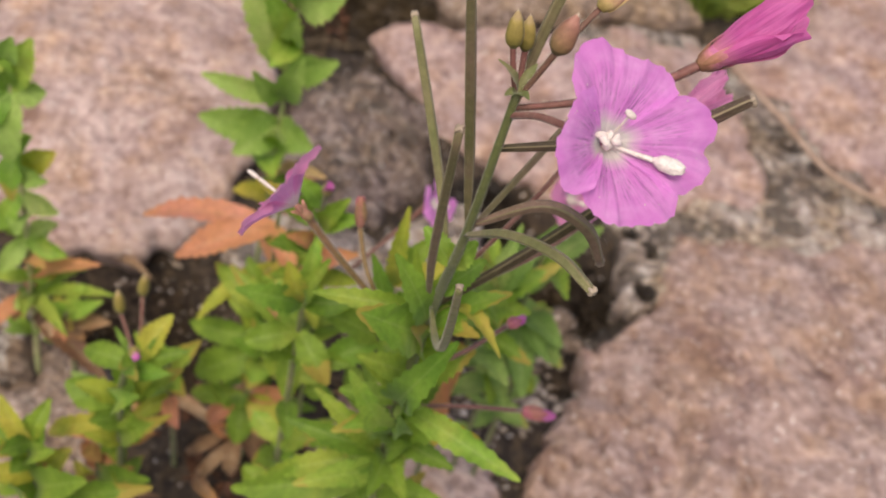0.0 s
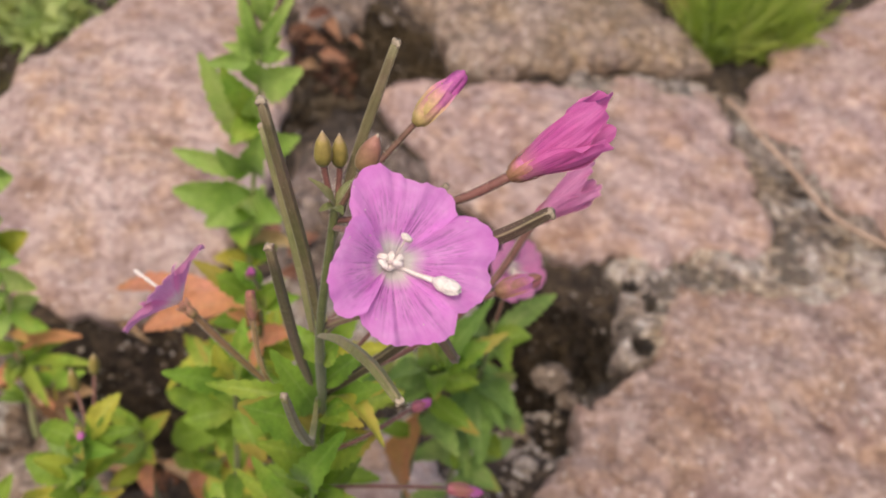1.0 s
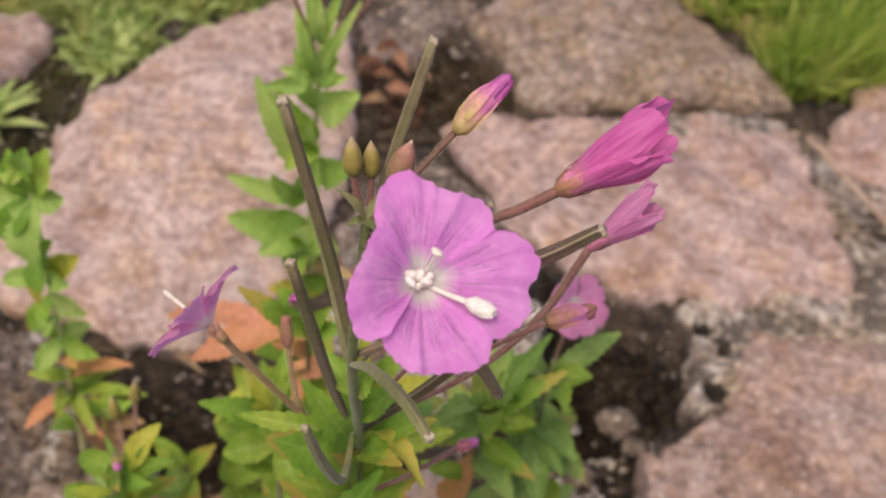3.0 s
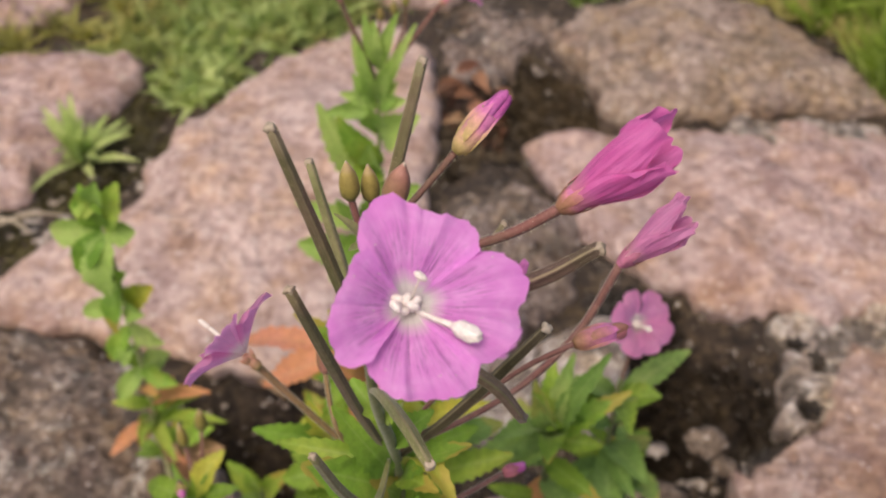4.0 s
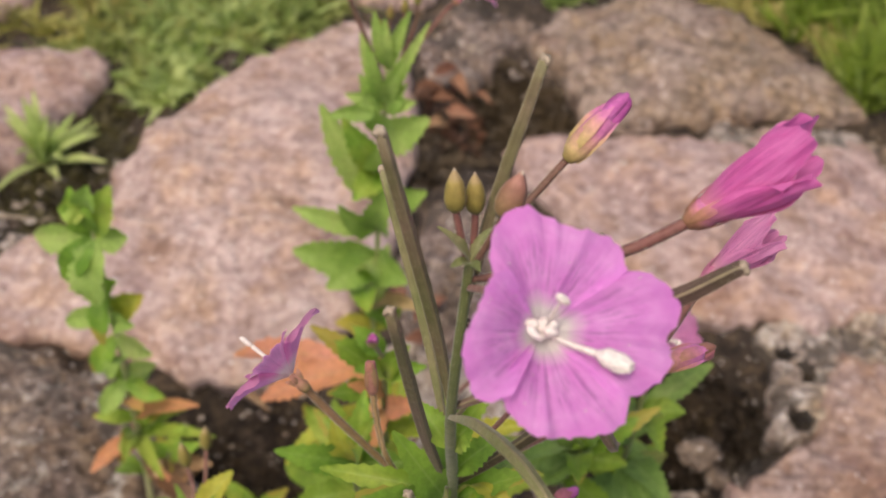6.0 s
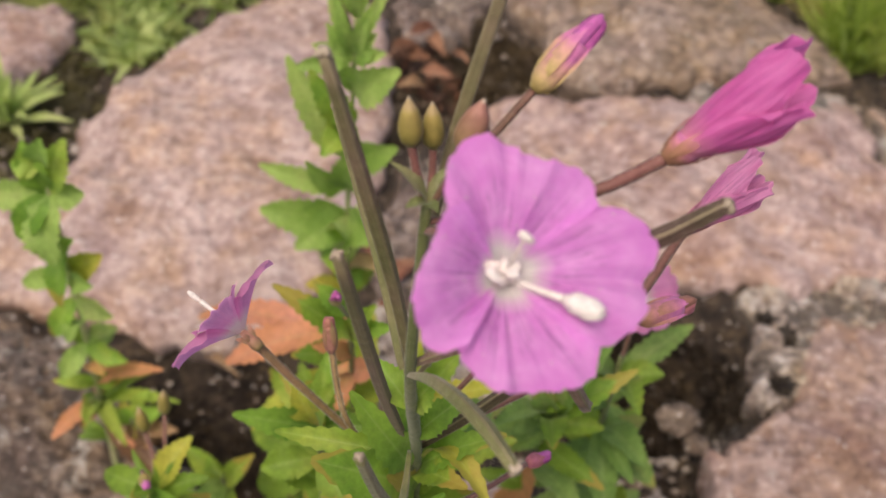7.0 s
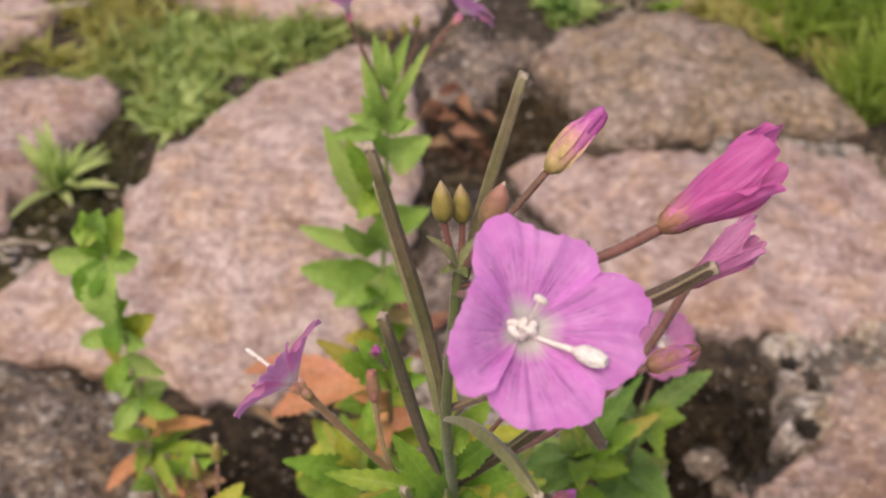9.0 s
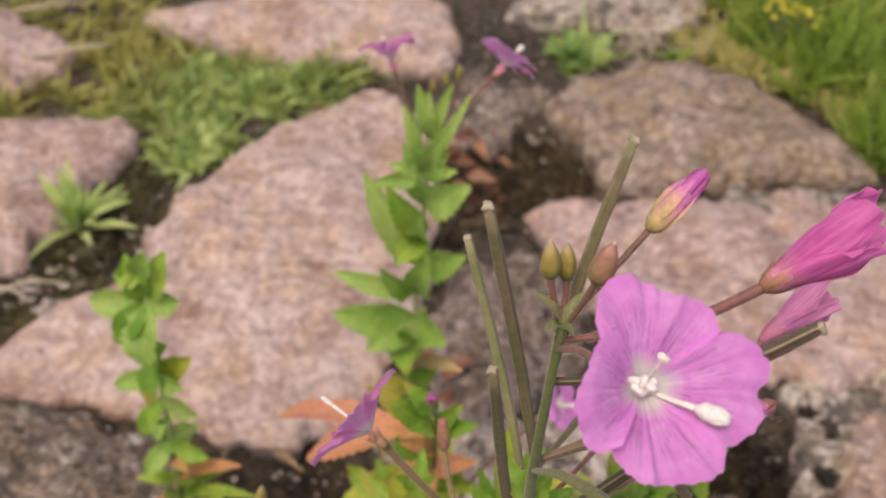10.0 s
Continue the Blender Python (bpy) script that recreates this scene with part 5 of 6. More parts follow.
# shoot with a flower, at the dark hollow
right, LR = shoot((0.062, 0.268), (0.064, 0.264, 0.172), "leafy willowherb shoot with one pink flower", (
    (0.160, (0.0845, 0.2844, 0.1715), 0.011, COOL_GREEN), (0.155, (0.0785, 0.2654, 0.1665), 0.012, GREEN), (0.165, (0.0716, 0.2351, 0.183), 0.012, GREEN),
    (0.130, (0.072, 0.238, 0.118), 0.013, COOL_GREEN), (0.140, (0.080, 0.246, 0.143), 0.013, COOL_GREEN), (0.165, (0.046, 0.232, 0.178), 0.012, GREEN),
    (0.160, (0.047, 0.250, 0.182), 0.011, COOL_GREEN), (0.120, (0.048, 0.237, 0.130), 0.013, COOL_GREEN), (0.10, (0.063, 0.245, 0.098), 0.012, GREEN)), (0.05, 0.15, 7), 0.026, 0.0105, slim=0.82, mix=(COOL_GREEN, GREEN, COOL_GREEN))
add_flower(right, (0.0645, 0.2690, 0.1960), (0.50, -0.50, 0.66), 0.0112, depth=0.006, roll=0.5, petals=ORCHID_PETAL, stalk=[(0.064, 0.264, 0.165), (0.065, 0.270, 0.178), (0.0655, 0.2715, 0.188)])

right_b, LRB = shoot((0.044, 0.246), (0.046, 0.240, 0.175), "leafy willowherb shoot over the dark hollow", (
    (0.150, (0.033, 0.236, 0.155), 0.013, COOL_GREEN), (0.160, (0.024, 0.218, 0.165), 0.013, COOL_GREEN), (0.165, (0.050, 0.215, 0.185), 0.012, GREEN),
    (0.165, (0.033, 0.215, 0.190), 0.011, COOL_GREEN), (0.165, (0.040, 0.232, 0.196), 0.010, GREEN), (0.140, (0.062, 0.222, 0.145), 0.013, COOL_GREEN)), (0.13, 0.16, 3), 0.022, 0.0100, slim=0.82, mix=(COOL_GREEN, GREEN, COOL_GREEN))
add_leaf(right_b, LRB, 0.132, (0.0480, 0.2440, 0.0720), 0.016, ORANGE, label="withered orange leaf", face=(-0.3, -0.3, 1.0), fold=0.2)
for tip, w in (((0.050, 0.245, 0.203), 0.0075), ((0.061, 0.245, 0.207), 0.0080), ((0.040, 0.236, 0.197), 0.0080), ((0.043, 0.250, 0.192), 0.0085), ((0.069, 0.250, 0.185), 0.0080)):
    add_leaf(right_b, LRB, 0.168, tip, w, RNG.choice((PALE_GREEN, COOL_GREEN)), face=(0, -0.6, 1.0))
right_c, LRC = shoot((0.074, 0.272), (0.073, 0.268, 0.13), "low leafy willowherb shoot by the dark hollow", (
    (0.11, (0.086, 0.256, 0.118), 0.013, COOL_GREEN), (0.10, (0.058, 0.252, 0.115), 0.013, COOL_GREEN)), (0.07, 0.125, 4), 0.022, 0.0100, slim=0.82, mix=(COOL_GREEN, GREEN, COOL_GREEN))

# plant in the joint behind, with two flowers
mid, LM = shoot((-0.057, 0.336), (-0.0480, 0.340, 0.2220), "upright willowherb with two open pink flowers", (
    (0.163, (-0.072, 0.335, 0.204), 0.0120, LIGHT_GREEN), (0.200, (-0.067, 0.330, 0.204), 0.0070, LIGHT_GREEN), (0.187, (-0.029, 0.330, 0.212), 0.0140, LIGHT_GREEN),
    (0.181, (-0.060, 0.325, 0.208), 0.0110, PALE_GREEN), (0.163, (-0.029, 0.330, 0.177), 0.0130, LIGHT_GREEN), (0.145, (-0.084, 0.330, 0.153), 0.0090, LIGHT_GREEN),
    (0.150, (-0.041, 0.318, 0.186), 0.0120, LIGHT_GREEN), (0.120, (-0.083, 0.325, 0.134), 0.0150, LIGHT_GREEN), (0.125, (-0.033, 0.322, 0.134), 0.0140, LIGHT_GREEN),
    (0.120, (-0.065, 0.315, 0.127), 0.0140, LIGHT_GREEN), (0.114, (-0.046, 0.310, 0.124), 0.0140, PALE_GREEN), (0.172, (-0.054, 0.318, 0.176), 0.0110, PALE_GREEN)),
    (0.075, 0.10, 2), 0.024, 0.010, rise=0.5, mix=(LIGHT_GREEN, YELLOW_GREEN, PALE_GREEN), slim=1.1, skin=PALE_STEM, face=(0.1, -1, 0.6))
for z, tip, w in ((0.199, (-0.040, 0.335, 0.214), 0.009), (0.198, (-0.057, 0.338, 0.216), 0.008), (0.202, (-0.042, 0.338, 0.219), 0.007), (0.150, (-0.060, 0.318, 0.172), 0.011), (0.180, (-0.046, 0.322, 0.200), 0.010),
                  (0.200, (-0.062, 0.334, 0.212), 0.006), (0.203, (-0.036, 0.336, 0.213), 0.007), (0.130, (-0.048, 0.312, 0.150), 0.011)):
    add_leaf(mid, LM, z, tip, w, LIGHT_GREEN, face=(0.1, -1, 0.6))
add_leaf(mid, LM, 0.098, (-0.026, 0.325, 0.116), 0.0085, TAN_LEAF, label="withered tan leaf")
add_leaf(mid, LM, 0.07, (-0.035, 0.30, 0.07), 0.012, ORANGE, label="withered orange leaf")
add_flower(mid, (-0.0640, 0.3440, 0.2490), (-0.38, 0.30, 0.85), 0.0112, depth=0.0085, roll=0.2, recurve=0.16, notch=0.06, petals=ORCHID_PETAL, stalk=[(-0.0495, 0.343, 0.208), (-0.0545, 0.343, 0.225), (-0.0605, 0.3427, 0.240)])
add_flower(mid, (-0.0265, 0.3578, 0.2470), (0.42, 0.62, 0.62), 0.0128, depth=0.005, roll=0.9, petals=ORCHID_PETAL, stalk=[(-0.0495, 0.343, 0.208), (-0.0415, 0.349, 0.224), (-0.0325, 0.3555, 0.239)])
for tip in ((-0.050, 0.349, 0.243), (-0.045, 0.350, 0.246), (-0.041, 0.352, 0.249), (-0.053, 0.347, 0.238)):
    t = Vector(tip)
    add_bud(mid, t - Vector((0, 0, 0.006)), t, 0.0014, [(-0.0495, 0.343, 0.21), t - Vector((0.001, 0.001, 0.016))], CALYX, CALYX, 0.7, "closed bud")
for z, tip, w in ((0.216, (-0.054, 0.343, 0.243), 0.0055), (0.216, (-0.041, 0.343, 0.246), 0.0055), (0.214, (-0.059, 0.343, 0.233), 0.006), (0.214, (-0.034, 0.343, 0.243), 0.005), (0.212, (-0.042, 0.338, 0.230), 0.006),
                  (0.214, (-0.055, 0.338, 0.233), 0.006), (0.218, (-0.049, 0.340, 0.243), 0.006), (0.208, (-0.058, 0.338, 0.219), 0.006), (0.208, (-0.040, 0.338, 0.219), 0.006)):
    add_leaf(mid, LM, z, tip, w, LIGHT_GREEN, face=(0.1, -1, 0.6))

# plant on the joint before the grey block
left, LL = shoot((-0.142, 0.272), (-0.1370, 0.274, 0.186), "pale leafy willowherb shoot with reddened lower leaves", (
    (0.174, (-0.161, 0.272, 0.168), 0.0100, LIGHT_GREEN), (0.171, (-0.125, 0.276, 0.174), 0.0095, LIGHT_GREEN), (0.177, (-0.143, 0.275, 0.194), 0.0095, PALE_GREEN),
    (0.177, (-0.130, 0.280, 0.194), 0.0105, PALE_GREEN), (0.180, (-0.133, 0.272, 0.200), 0.0085, LIGHT_GREEN), (0.170, (-0.134, 0.262, 0.149), 0.0140, LIGHT_GREEN),
    (0.171, (-0.147, 0.264, 0.157), 0.0100, PALE_GREEN), (0.129, (-0.157, 0.270, 0.123), 0.0075, LIGHT_GREEN), (0.132, (-0.123, 0.275, 0.145), 0.0100, YELLOW_GREEN),
    (0.129, (-0.122, 0.264, 0.140), 0.0085, LIGHT_GREEN), (0.115, (-0.147, 0.266, 0.100), 0.0080, PALE_GREEN), (0.112, (-0.123, 0.272, 0.113), 0.0080, LIGHT_GREEN),
    (0.093, (-0.120, 0.270, 0.089), 0.0080, PALE_GREEN), (0.085, (-0.146, 0.262, 0.078), 0.0080, LIGHT_GREEN), (0.150, (-0.128, 0.268, 0.158), 0.0080, LIGHT_GREEN),
    (0.148, (-0.146, 0.268, 0.160), 0.0080, LIGHT_GREEN), (0.100, (-0.134, 0.258, 0.110), 0.0080, LIGHT_GREEN), (0.140, (-0.136, 0.262, 0.126), 0.0085, PALE_GREEN),
    (0.185, (-0.146, 0.270, 0.187), 0.0085, PALE_GREEN)), None, 0, 0, bend=(0.001, 0.0), slim=1.15, skin=PALE_STEM, face=(0.1, -1, 0.7))
leaf_pairs(left, LL, 0.03, 0.090, 5, 0.018, 0.008, 0.6, 0.3, (LIGHT_GREEN, PALE_GREEN, GREEN, ORANGE, BROWN))
add_leaf(left, LL, 0.07, (-0.108, 0.275, 0.082), 0.008, ORANGE, label="withered reddish leaf")
add_leaf(left, LL, 0.05, (-0.150, 0.25, 0.05), 0.009, ORANGE, label="withered reddish leaf")
add_leaf(left, LL, 0.04, (-0.098, 0.250, 0.035), 0.011, BROWN, label="dead brown leaf")
for tip in ((-0.140, 0.262, 0.064), (-0.100, 0.270, 0.070), (-0.112, 0.280, 0.075), (-0.132, 0.250, 0.066), (-0.112, 0.246, 0.068)):
    add_leaf(left, LL, 0.055, tip, 0.007, GREEN)
leaf_pairs(left, LL, 0.02, 0.055, 2, 0.020, 0.007, 0.1, 0.4, (GREEN, ORANGE, BROWN))

# large fading leaf behind the side flower
fade, LZ = shoot((-0.035, 0.275), (-0.035, 0.272, 0.15), "willowherb shoot with large fading orange leaves", (
    (0.140, (-0.0704, 0.2585, 0.122), 0.018, ORANGE), (0.135, (-0.0905, 0.279, 0.117), 0.015, ORANGE), (0.130, (-0.010, 0.262, 0.13), 0.014, YELLOW_GREEN),
    (0.140, (-0.022, 0.250, 0.135), 0.012, ORANGE), (0.12, (-0.058, 0.248, 0.10), 0.011, YELLOW_GREEN)), (0.04, 0.13, 4), 0.022, 0.009)

low_j, LJ = shoot((-0.0160, 0.2500), (-0.0140, 0.2310, 0.2020), "leafy willowherb shoot with a small dark bud and orange leaves", (
    (0.190, (-0.0360, 0.2290, 0.2090), 0.0075, GREEN), (0.198, (-0.0235, 0.2280, 0.2160), 0.0070, PALE_GREEN), (0.175, (-0.0290, 0.2220, 0.1880), 0.0080, GREEN),
    (0.190, (-0.0195, 0.2200, 0.2050), 0.0065, PALE_GREEN), (0.196, (-0.0055, 0.2290, 0.2110), 0.0070, GREEN), (0.192, (0.0000, 0.2280, 0.2050), 0.0070, PALE_GREEN),
    (0.165, (-0.0120, 0.2160, 0.1740), 0.0080, ORANGE), (0.175, (-0.0235, 0.2250, 0.1910), 0.0062, ORANGE), (0.172, (0.0005, 0.2270, 0.1880), 0.0080, ORANGE),
    (0.155, (-0.0290, 0.2240, 0.1700), 0.0080, GREEN), (0.160, (0.0030, 0.2300, 0.1700), 0.0070, YELLOW_GREEN), (0.150, (-0.0080, 0.2170, 0.1560), 0.0080, YELLOW_GREEN)), (), 0, 0, slim=1.0, mid=(-0.0155, 0.2410, 0.1100), face=(0, -0.7, 1.0))
add_bud(low_j, (-0.0118, 0.2140, 0.2270), (-0.0100, 0.2090, 0.2360), 0.0017, [(-0.0140, 0.2310, 0.2000), (-0.0130, 0.2230, 0.2130)], OLIVE, MAGENTA, 0.6, "small olive bud with a dark magenta tip", TAN_STALK)

# dead leaves lying on the soil
def dead_leaf(base, tip, width, label, material=BROWN, curl=0.25):
    b0 = Vector(base)
    ob = thing("dead_leaf", base, label, "leaf", "dead leaves")
    part("blade", leaf_mesh(b0, tip, width, 0.15, 0.6, 0.06, twist=RNG.uniform(-0.5, 0.5), curl=curl, rows=10), material, ob)
    part("leaf_stalk", tube([b0 - (Vector(tip) - b0) * 0.2, b0], [0.0004, 0.0006], 3, 6), BROWN, ob)


for base, tip, w in (((-0.075, 0.272, -0.004), (-0.052, 0.262, 0.006), 0.012), ((-0.105, 0.262, -0.004), (-0.085, 0.258, 0.008), 0.010), ((-0.052, 0.236, -0.006), (-0.040, 0.222, 0.006), 0.011),
                     ((-0.086, 0.222, -0.006), (-0.070, 0.214, 0.010), 0.011), ((-0.020, 0.236, -0.006), (-0.008, 0.226, 0.008), 0.012), ((-0.128, 0.345, -0.004), (-0.112, 0.338, 0.004), 0.008)):
    dead_leaf(base, tip, w * 0.62, "curled dead brown leaf on damp soil", curl=0.45)
for base, tip, w in (((-0.046, 0.290, -0.004), (-0.030, 0.300, 0.008), 0.011), ((0.000, 0.300, -0.006), (0.016, 0.292, 0.006), 0.011), ((-0.030, 0.315, -0.006), (-0.046, 0.322, 0.004), 0.010)):
    dead_leaf(base, tip, w, "withered orange leaf on damp soil", ORANGE)
for base, tip, w in (((-0.056, 0.420, -0.003), (-0.044, 0.432, 0.008), 0.011), ((-0.046, 0.408, -0.003), (-0.053, 0.398, 0.007), 0.010), ((-0.066, 0.426, -0.003), (-0.075, 0.434, 0.007), 0.010)):
    dead_leaf(base, tip, w, "curled red-brown withered leaf on tan earth", DEAD_RED)
add_leaf(low_e, LE, 0.12, (-0.032, 0.246, 0.125), 0.011, ORANGE, label="withered orange leaf")


# ---- weeds and small things in the joints ----
def blade_tuft(name, spots, label, category, material, count, length, width, lean=0.5, seed=0, leafy=0.3, kind="stuff", broad=1.0):
    """Many single blades and small leaves, rooted about the spots, in one mesh."""
    rng = random.Random(seed)
    verts, faces = [], []
    for sx, sy, r in spots:
        for i in range(count):
            a, q = rng.uniform(0, 6.283), r * math.sqrt(rng.random())
            if i % 14 == 0:
                cx, cy, tall = sx + q * math.cos(a), sy + q * math.sin(a), rng.uniform(0.35, 1.5)
            q = 0.007 * math.sqrt(rng.random())
            x, y = cx + q * math.cos(a), cy + q * math.sin(a)
            b = Vector((x, y, ground_height(x, y) - 0.003))
            n = length * tall * rng.uniform(0.45, 1.15)
            az, tilt = rng.uniform(0, 6.283), rng.uniform(0.05, lean)
            d = Vector((math.cos(az) * math.sin(tilt), math.sin(az) * math.sin(tilt), math.cos(tilt)))
            side = d.cross(Vector((rng.uniform(-1, 1), rng.uniform(-1, 1), 0.3))).normalized()
            droop = Vector((math.cos(az), math.sin(az), -0.5)) * (n * rng.uniform(0.05, 0.4))
            w = width * rng.uniform(0.6, 1.3)
            wide = rng.random() < leafy
            if wide:
                w *= 2.6 * broad
                n *= 0.6
            i = len(verts)
            steps = 5
            for k in range(steps + 1):
                v = k / steps
                ww = w * (math.sin(math.pi * min(0.97, 0.12 + v * 0.86)) if wide else (1 - v ** 2.5) + 0.04)
                p = b + d * (n * v) + droop * (v * v)
                verts += [p - side * ww * 0.5, p + d * 0.12 * ww + Vector((0, 0, -0.12 * ww)), p + side * ww * 0.5]
            for k in range(steps):
                o = i + 3 * k
                faces += [(o, o + 1, o + 4, o + 3), (o + 1, o + 2, o + 5, o + 4)]
    me = bpy.data.meshes.new(name)
    me.from_pydata(verts, [], faces)
    me.materials.append(material)
    me.shade_smooth()
    return tagged(new(name, me), label, category, kind=kind)


def carpet(name, spots, label, category, material, count, size, seed, height=0.004, kind="stuff", level=None):
    """Low creeping growth: many tiny leaves close above the soil."""
    rng = random.Random(seed)
    verts, faces = [], []
    for sx, sy, r in spots:
        for _ in range(int(count * (r / 0.03) ** 2)):
            a, q = rng.uniform(0, 6.283), r * math.sqrt(rng.random())
            x, y = sx + q * math.cos(a), sy + q * math.sin(a)
            c = Vector((x, y, (ground_height(x, y) if level is None else level) + rng.uniform(0, height) * (1.2 - q / r)))
            n = size * rng.uniform(0.5, 1.4)
            az, el = rng.uniform(0, 6.283), rng.uniform(-0.1, 0.9)
            d = Vector((math.cos(az) * math.cos(el), math.sin(az) * math.cos(el), math.sin(el)))
            s = d.cross(Vector((0, 0, 1))).normalized() * n * 0.3
            i = len(verts)
            verts += [c, c + d * n * 0.5 + s, c + d * n, c + d * n * 0.5 - s]
            faces += [(i, i + 1, i + 2), (i, i + 2, i + 3)]
    me = bpy.data.meshes.new(name)
    me.from_pydata(verts, [], faces)
    me.materials.append(material)
    return tagged(new(name, me), label, category, kind=kind)


blade_tuft("grass_clump", [(0.200, 0.745, 0.035), (0.185, 0.725, 0.020), (0.225, 0.755, 0.025)], "dense bright green grass clump between stones", "grass", GRASS, 380, 0.072, 0.0022, 0.32, 1, 0.45)
blade_tuft("grass_clump", [(0.15, 0.825, 0.045), (0.195, 0.84, 0.05), (0.11, 0.87, 0.04)], "bright green grass and weeds among stones", "grass", GRASS, 300, 0.072, 0.0023, 0.6, 2, 0.5)
blade_tuft("grass_clump", [(0.12, 0.93, 0.07), (0.22, 0.94, 0.08), (0.03, 0.96, 0.05)], "grass beyond the stones", "grass", GRASS, 260, 0.08, 0.0026, 0.6, 3, 0.45)
blade_tuft("weed_patch", [(0.105, 0.822, 0.022), (0.070, 0.838, 0.022), (0.140, 0.806, 0.020), (0.165, 0.785, 0.018), (0.05, 0.86, 0.03)], "low leafy olive weeds at the edge of the grass", "weed", OLIVE_WEED, 220, 0.030, 0.0022, 1.1, 7, 0.75)
blade_tuft("weed_patch", [(-0.30, 0.635, 0.045), (-0.26, 0.665, 0.03), (-0.345, 0.63, 0.04), (-0.290, 0.585, 0.026), (-0.225, 0.688, 0.016), (-0.36, 0.585, 0.025), (-0.31, 0.685, 0.035), (-0.21, 0.700, 0.018)], "feathery green weeds in the joint", "weed", PALE_WEED, 210, 0.030, 0.0022, 1.3, 4, 0.5, broad=1.0)
blade_tuft("weed_patch", [(-0.27, 0.655, 0.035), (-0.24, 0.680, 0.022), (-0.295, 0.615, 0.03), (-0.285, 0.580, 0.022), (-0.31, 0.66, 0.03)], "cool green feathery weeds along the joint", "weed", BLUE_WEED, 330, 0.028, 0.0027, 1.3, 34, 0.85, broad=1.1)
blade_tuft("weed_patch", [(-0.39, 0.64, 0.05), (-0.42, 0.71, 0.06), (-0.37, 0.685, 0.04), (-0.46, 0.57, 0.04), (-0.47, 0.76, 0.06), (-0.40, 0.78, 0.05), (-0.50, 0.66, 0.04)], "yellowish creeping weeds in the joint", "weed", OLIVE_WEED, 330, 0.030, 0.0022, 1.35, 5, 0.5)
blade_tuft("dead_grass", [(0.01, 0.825, 0.03), (0.05, 0.825, 0.03), (-0.02, 0.81, 0.02)], "withered brown grass beyond the stones", "grass", DRY, 60, 0.03, 0.0016, 1.3, 41, 0.2)
blade_tuft("weed_patch", [(-0.055, 0.79, 0.02), (-0.045, 0.80, 0.018)], "small green weed between stones", "weed", BLUE_WEED, 140, 0.03, 0.003, 1.1, 6, 0.8)
carpet("moss", [(-0.30, 0.50, 0.03), (-0.31, 0.46, 0.028), (-0.285, 0.425, 0.018), (-0.31, 0.54, 0.022), (-0.335, 0.41, 0.025), (-0.30, 0.39, 0.015)], "brown-green moss in the joint", "moss", MOSS, 1300, 0.0045, 11)
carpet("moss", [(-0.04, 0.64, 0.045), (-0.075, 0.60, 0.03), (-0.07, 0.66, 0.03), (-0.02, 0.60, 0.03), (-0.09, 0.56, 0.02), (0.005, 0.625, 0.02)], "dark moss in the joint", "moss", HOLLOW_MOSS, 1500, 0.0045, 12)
carpet("moss", [(-0.05, 0.36, 0.05), (0.03, 0.38, 0.05), (-0.02, 0.29, 0.05)], "dark moss on damp soil", "moss", MOSS_AND_SHADE, 220, 0.004, 13)
# dense dark leaflets cover the lit slopes of hollow and pit, as painted shade
carpet("moss", [(0.103, 0.424, 0.042), (0.07, 0.40, 0.03), (0.06, 0.45, 0.03)], "dark leaflets standing in for shade in the hollow", "moss", HOLLOW_SHADE, 1700, 0.005, 16)
carpet("moss", [(0.113, 0.355, 0.015)], "dark leaflets standing in for shade in a small pit", "moss", HOLLOW_SHADE, 420, 0.004, 18)
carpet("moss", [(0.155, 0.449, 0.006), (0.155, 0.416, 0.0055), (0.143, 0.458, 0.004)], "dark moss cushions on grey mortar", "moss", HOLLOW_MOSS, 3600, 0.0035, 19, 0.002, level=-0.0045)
# shade of the left hollow, put in as dark leaflets over its lit soil
carpet("moss", [(-0.112, 0.312, 0.045), (-0.15, 0.31, 0.03), (-0.07, 0.31, 0.03)], "dark leaflets standing in for shade in the hollow", "moss", MOSS_AND_SHADE, 300, 0.004, 17)
carpet("withered_litter", [(-0.092, 0.620, 0.024), (-0.080, 0.597, 0.018)], "rust-brown withered leaf litter on moss", "leaf litter", RUST, 170, 0.009, 14, 0.010)
carpet("withered_litter", [(-0.075, 0.29, 0.03), (-0.03, 0.25, 0.03), (-0.11, 0.26, 0.02), (0.02, 0.23, 0.03)], "brown withered leaf litter on soil", "leaf litter", RUST, 130, 0.007, 15, 0.008)


def sprout(at, label, count, length, width, seed, material=PALE_GREEN, steep=0.25):
    rng = random.Random(seed)
    x, y = at
    plant = thing("weed_sprout", (x, y, ground_height(x, y)), label, "weed", "weed sprouts")
    c = Vector((x, y, ground_height(x, y) - 0.002))
    for k in range(count):
        a, el = k * 2.4, rng.uniform(0.25, 0.7) if k % 3 == 0 else rng.uniform(steep, 1.35)
        n = length * rng.uniform(0.6, 1.1)
        tip = c + Vector((math.cos(a) * math.cos(el), math.sin(a) * math.cos(el), math.sin(el))) * n
        part("leaf", leaf_mesh(c, tip, width, 0.12, 0.3, 0.04, rows=8), material, plant)


sprout((-0.318, 0.483), "pale green weed sprout in the joint", 26, 0.048, 0.0068, 21, PALE_LEAF, 0.7)
sprout((-0.050, 0.782), "small bluish green weed sprout in the joint", 15, 0.032, 0.009, 22, COOL_GREEN)
sprout((0.028, 0.815), "small blue-green weed sprout", 7, 0.02, 0.008, 23, GREEN)

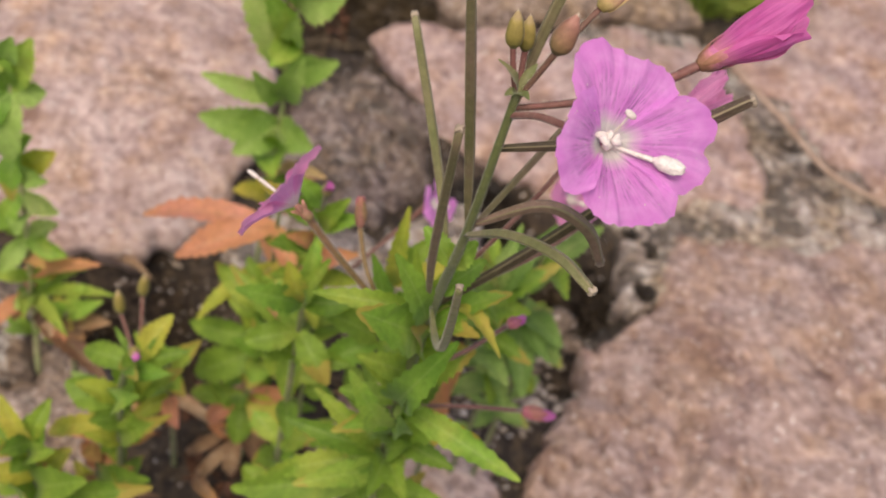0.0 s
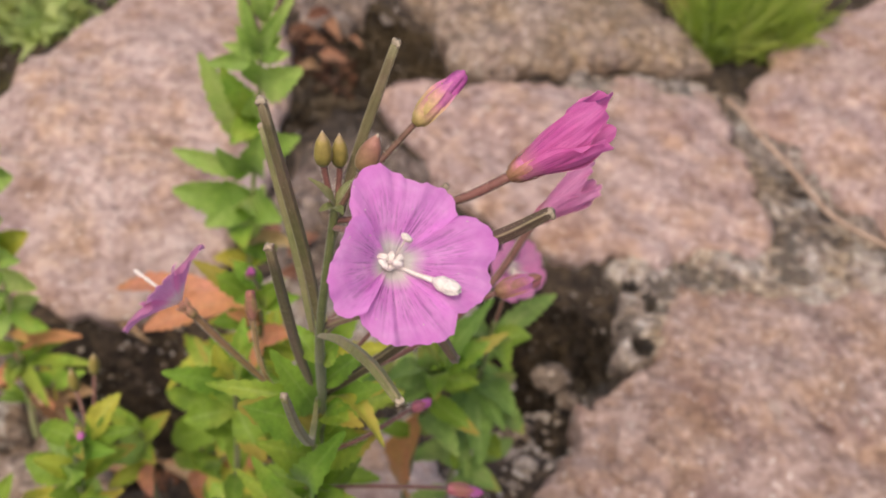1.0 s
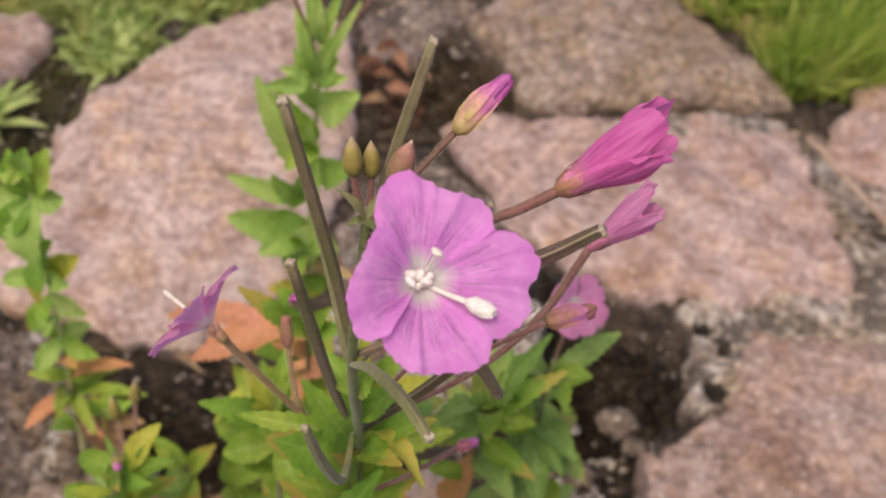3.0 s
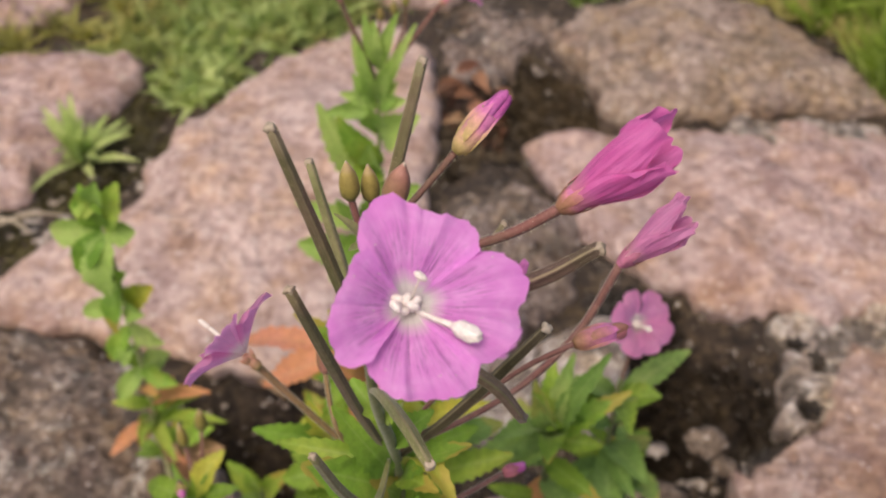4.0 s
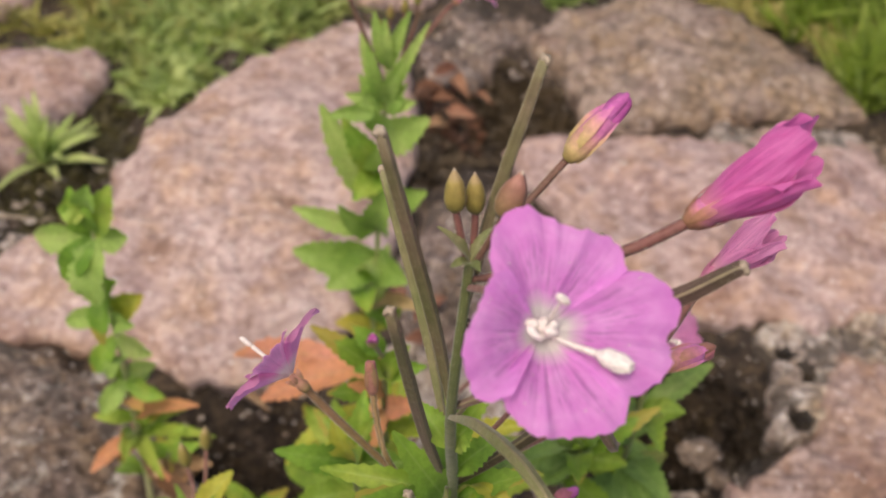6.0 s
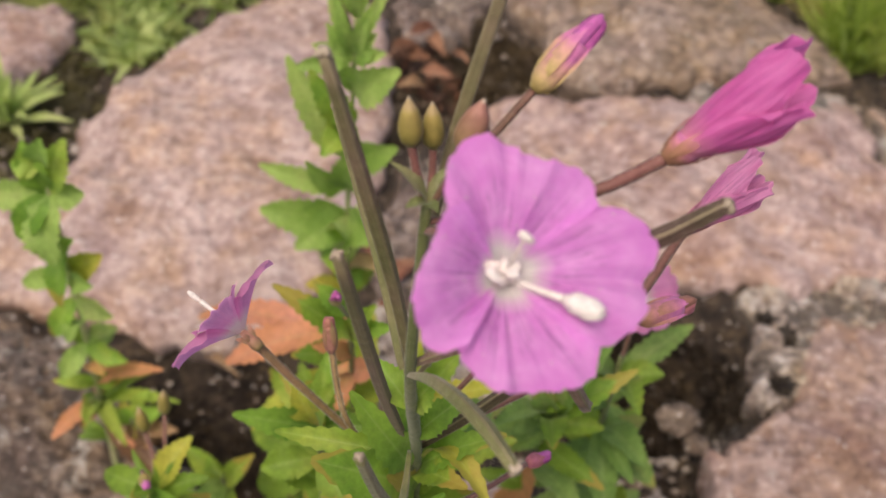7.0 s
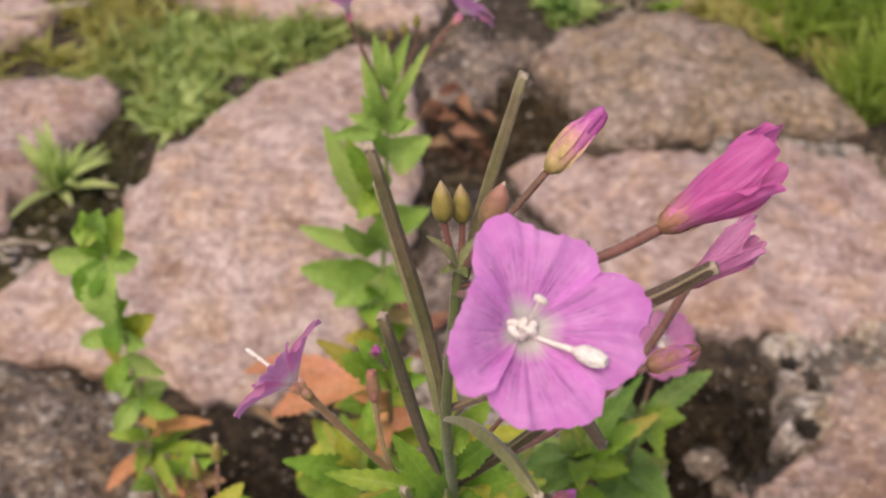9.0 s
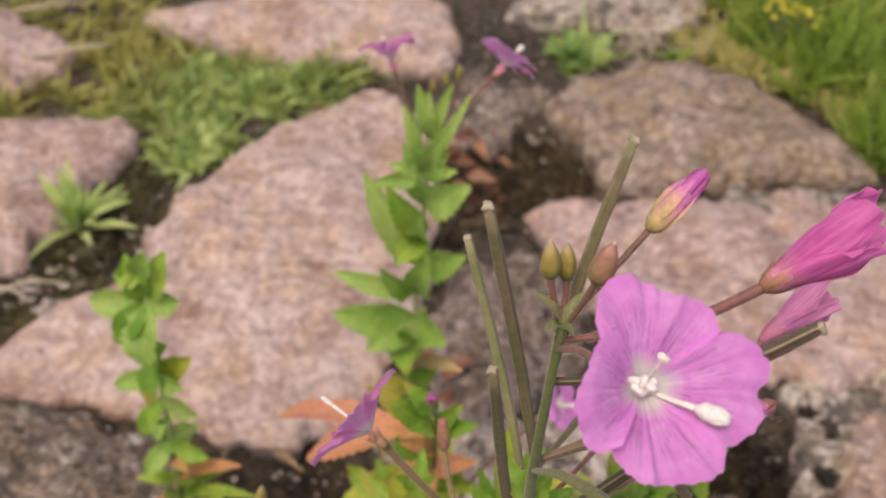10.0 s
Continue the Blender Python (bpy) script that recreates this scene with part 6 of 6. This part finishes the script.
for base, tip, w, mat in (((-0.112, 0.603, 0.004), (-0.092, 0.622, 0.014), 0.014, RUST), ((-0.094, 0.635, 0.002), (-0.078, 0.612, 0.012), 0.013, RUST), ((-0.088, 0.600, 0.000), (-0.066, 0.592, 0.010), 0.012, DEAD_RED), ((-0.106, 0.632, 0.004), (-0.088, 0.642, 0.012), 0.011, DEAD_RED),
                          ((-0.086, 0.588, -0.002), (-0.100, 0.575, 0.008), 0.011, BROWN), ((-0.078, 0.625, -0.004), (-0.060, 0.618, 0.008), 0.010, RUST), ((-0.104, 0.612, 0.000), (-0.084, 0.606, 0.010), 0.012, RUST)):
    dead_leaf(base, Vector(base).lerp(Vector(tip), 0.75), w * 0.8, "curled rust-brown withered leaf in the mossy joint", mat, 0.4)

# dry twig in the joint
twig = thing("twig", (0.205, 0.640, 0.0), "dry pale brown twig lying across the joint", "twig")
part("branch", tube([(0.192, 0.632, 0.017), (0.202, 0.619, 0.018), (0.214, 0.601, 0.018), (0.236, 0.573, 0.018), (0.258, 0.541, 0.018), (0.280, 0.528, 0.018), (0.345, 0.505, 0.018)], [0.0016, 0.0020, 0.0019, 0.0016], 8, 8, 0, 0.15), TWIG, twig)
part("side_twig", tube([(0.236, 0.573, 0.018), (0.232, 0.590, 0.021)], [0.0008, 0.0005], 4, 6, 0, 0.15), TWIG, twig)

# yellow weed blossoms in the grass
for x, y in ((0.105, 0.835), (0.118, 0.842), (0.098, 0.848), (0.128, 0.832)):
    weed = thing("yellow_weed", (x, y, -0.02), "small weed with tiny yellow blossoms", "weed", "yellow weeds")
    for k in range(4):
        top = Vector((x + 0.006 * math.cos(k * 1.7 + x * 90), y + 0.006 * math.sin(k * 1.7), 0.030 + 0.004 * k))
        part("stem", tube([(x, y, -0.02), (x + 0.002, y, 0.01), top], [0.0007, 0.0005], 5, 6), STEM, weed)
        part("blossom", blob(top, 0.0024, None, (1, 1, 0.55), x * 90 + k, 0.6, 2), WEED_YELLOW, weed)

# pebbles
for x, y, r, mat, text in ((0.107, 0.384, 0.0085, DIRT, "rounded lichen-grey pebble on damp soil"), (0.083, 0.372, 0.004, GRIT, "small pale pebble on soil"), (0.118, 0.372, 0.006, DIRT, "small grey pebble on soil"),
                           (0.110, 0.640, 0.0045, GRIT, "small white pebble in the crack"), (-0.295, 0.408, 0.009, GRIT, "pale flake of stone"), (0.092, 0.345, 0.008, DIRT, "small grey pebble on soil"), (0.10, 0.325, 0.006, GRIT, "small pale pebble on soil")):
    pebble = thing("pebble", (x, y, ground_height(x, y)), text, "pebble", "pebbles")
    z = max(ground_height(x, y) + r * 0.4, -0.012)
    part("stone", blob((x, y, z), r, None, (1.1, 0.9, 0.75), x * 50, 0.8, 3), mat, pebble)


def gravel(spots, count, seed, small=0.0008, large=0.0032):
    rng = random.Random(seed)
    bm = bmesh.new()
    for sx, sy, r in spots:
        for _ in range(count):
            a, q = rng.uniform(0, 6.283), r * math.sqrt(rng.random())
            x, y = sx + q * math.cos(a), sy + q * math.sin(a)
            s = rng.uniform(small, large)
            blob((x, y, ground_height(x, y) + s * 0.4), s, bm, (1, rng.uniform(0.6, 1), 0.7), rng.random() * 50, 0.6, 1)
    me = bpy.data.meshes.new("gravel")
    bm.to_mesh(me)
    bm.free()
    me.materials.append(GRIT)
    tagged(new("gravel", me), "fine pale grit and stone chips in the joints", "gravel", kind="stuff")


gravel([(0.10, 0.36, 0.04), (0.08, 0.33, 0.03), (-0.03, 0.63, 0.05), (0.20, 0.49, 0.05), (-0.12, 0.32, 0.05), (0.03, 0.38, 0.05), (0.12, 0.35, 0.03), (0.22, 0.60, 0.05), (-0.10, 0.70, 0.03)], 70, 31, 0.0006, 0.0026)
gravel([(-0.30, 0.48, 0.035), (-0.31, 0.42, 0.025), (-0.085, 0.69, 0.03)], 26, 32, 0.0022, 0.0048)


def straw(points, r):
    ob = thing("dry_straw", points[0], "dry pale straw lying among the weeds", "straw", "dry straws")
    part("stalk", tube(points, [r, r * 0.9, r * 0.5], 5, 6, 0, 0.2), DRY, ob)


straw([(-0.49, 0.685, 0.004), (-0.455, 0.70, 0.010), (-0.43, 0.712, 0.008)], 0.0018)
straw([(-0.44, 0.632, 0.004), (-0.405, 0.648, 0.010), (-0.385, 0.655, 0.012)], 0.0016)
straw([(-0.385, 0.705, 0.004), (-0.36, 0.70, 0.008), (-0.335, 0.69, 0.006)], 0.0012)
straw([(-0.33, 0.395, 0.002), (-0.31, 0.412, 0.006), (-0.29, 0.420, 0.004)], 0.0016)
straw([(-0.345, 0.402, 0.002), (-0.32, 0.405, 0.005), (-0.30, 0.400, 0.004)], 0.0012)
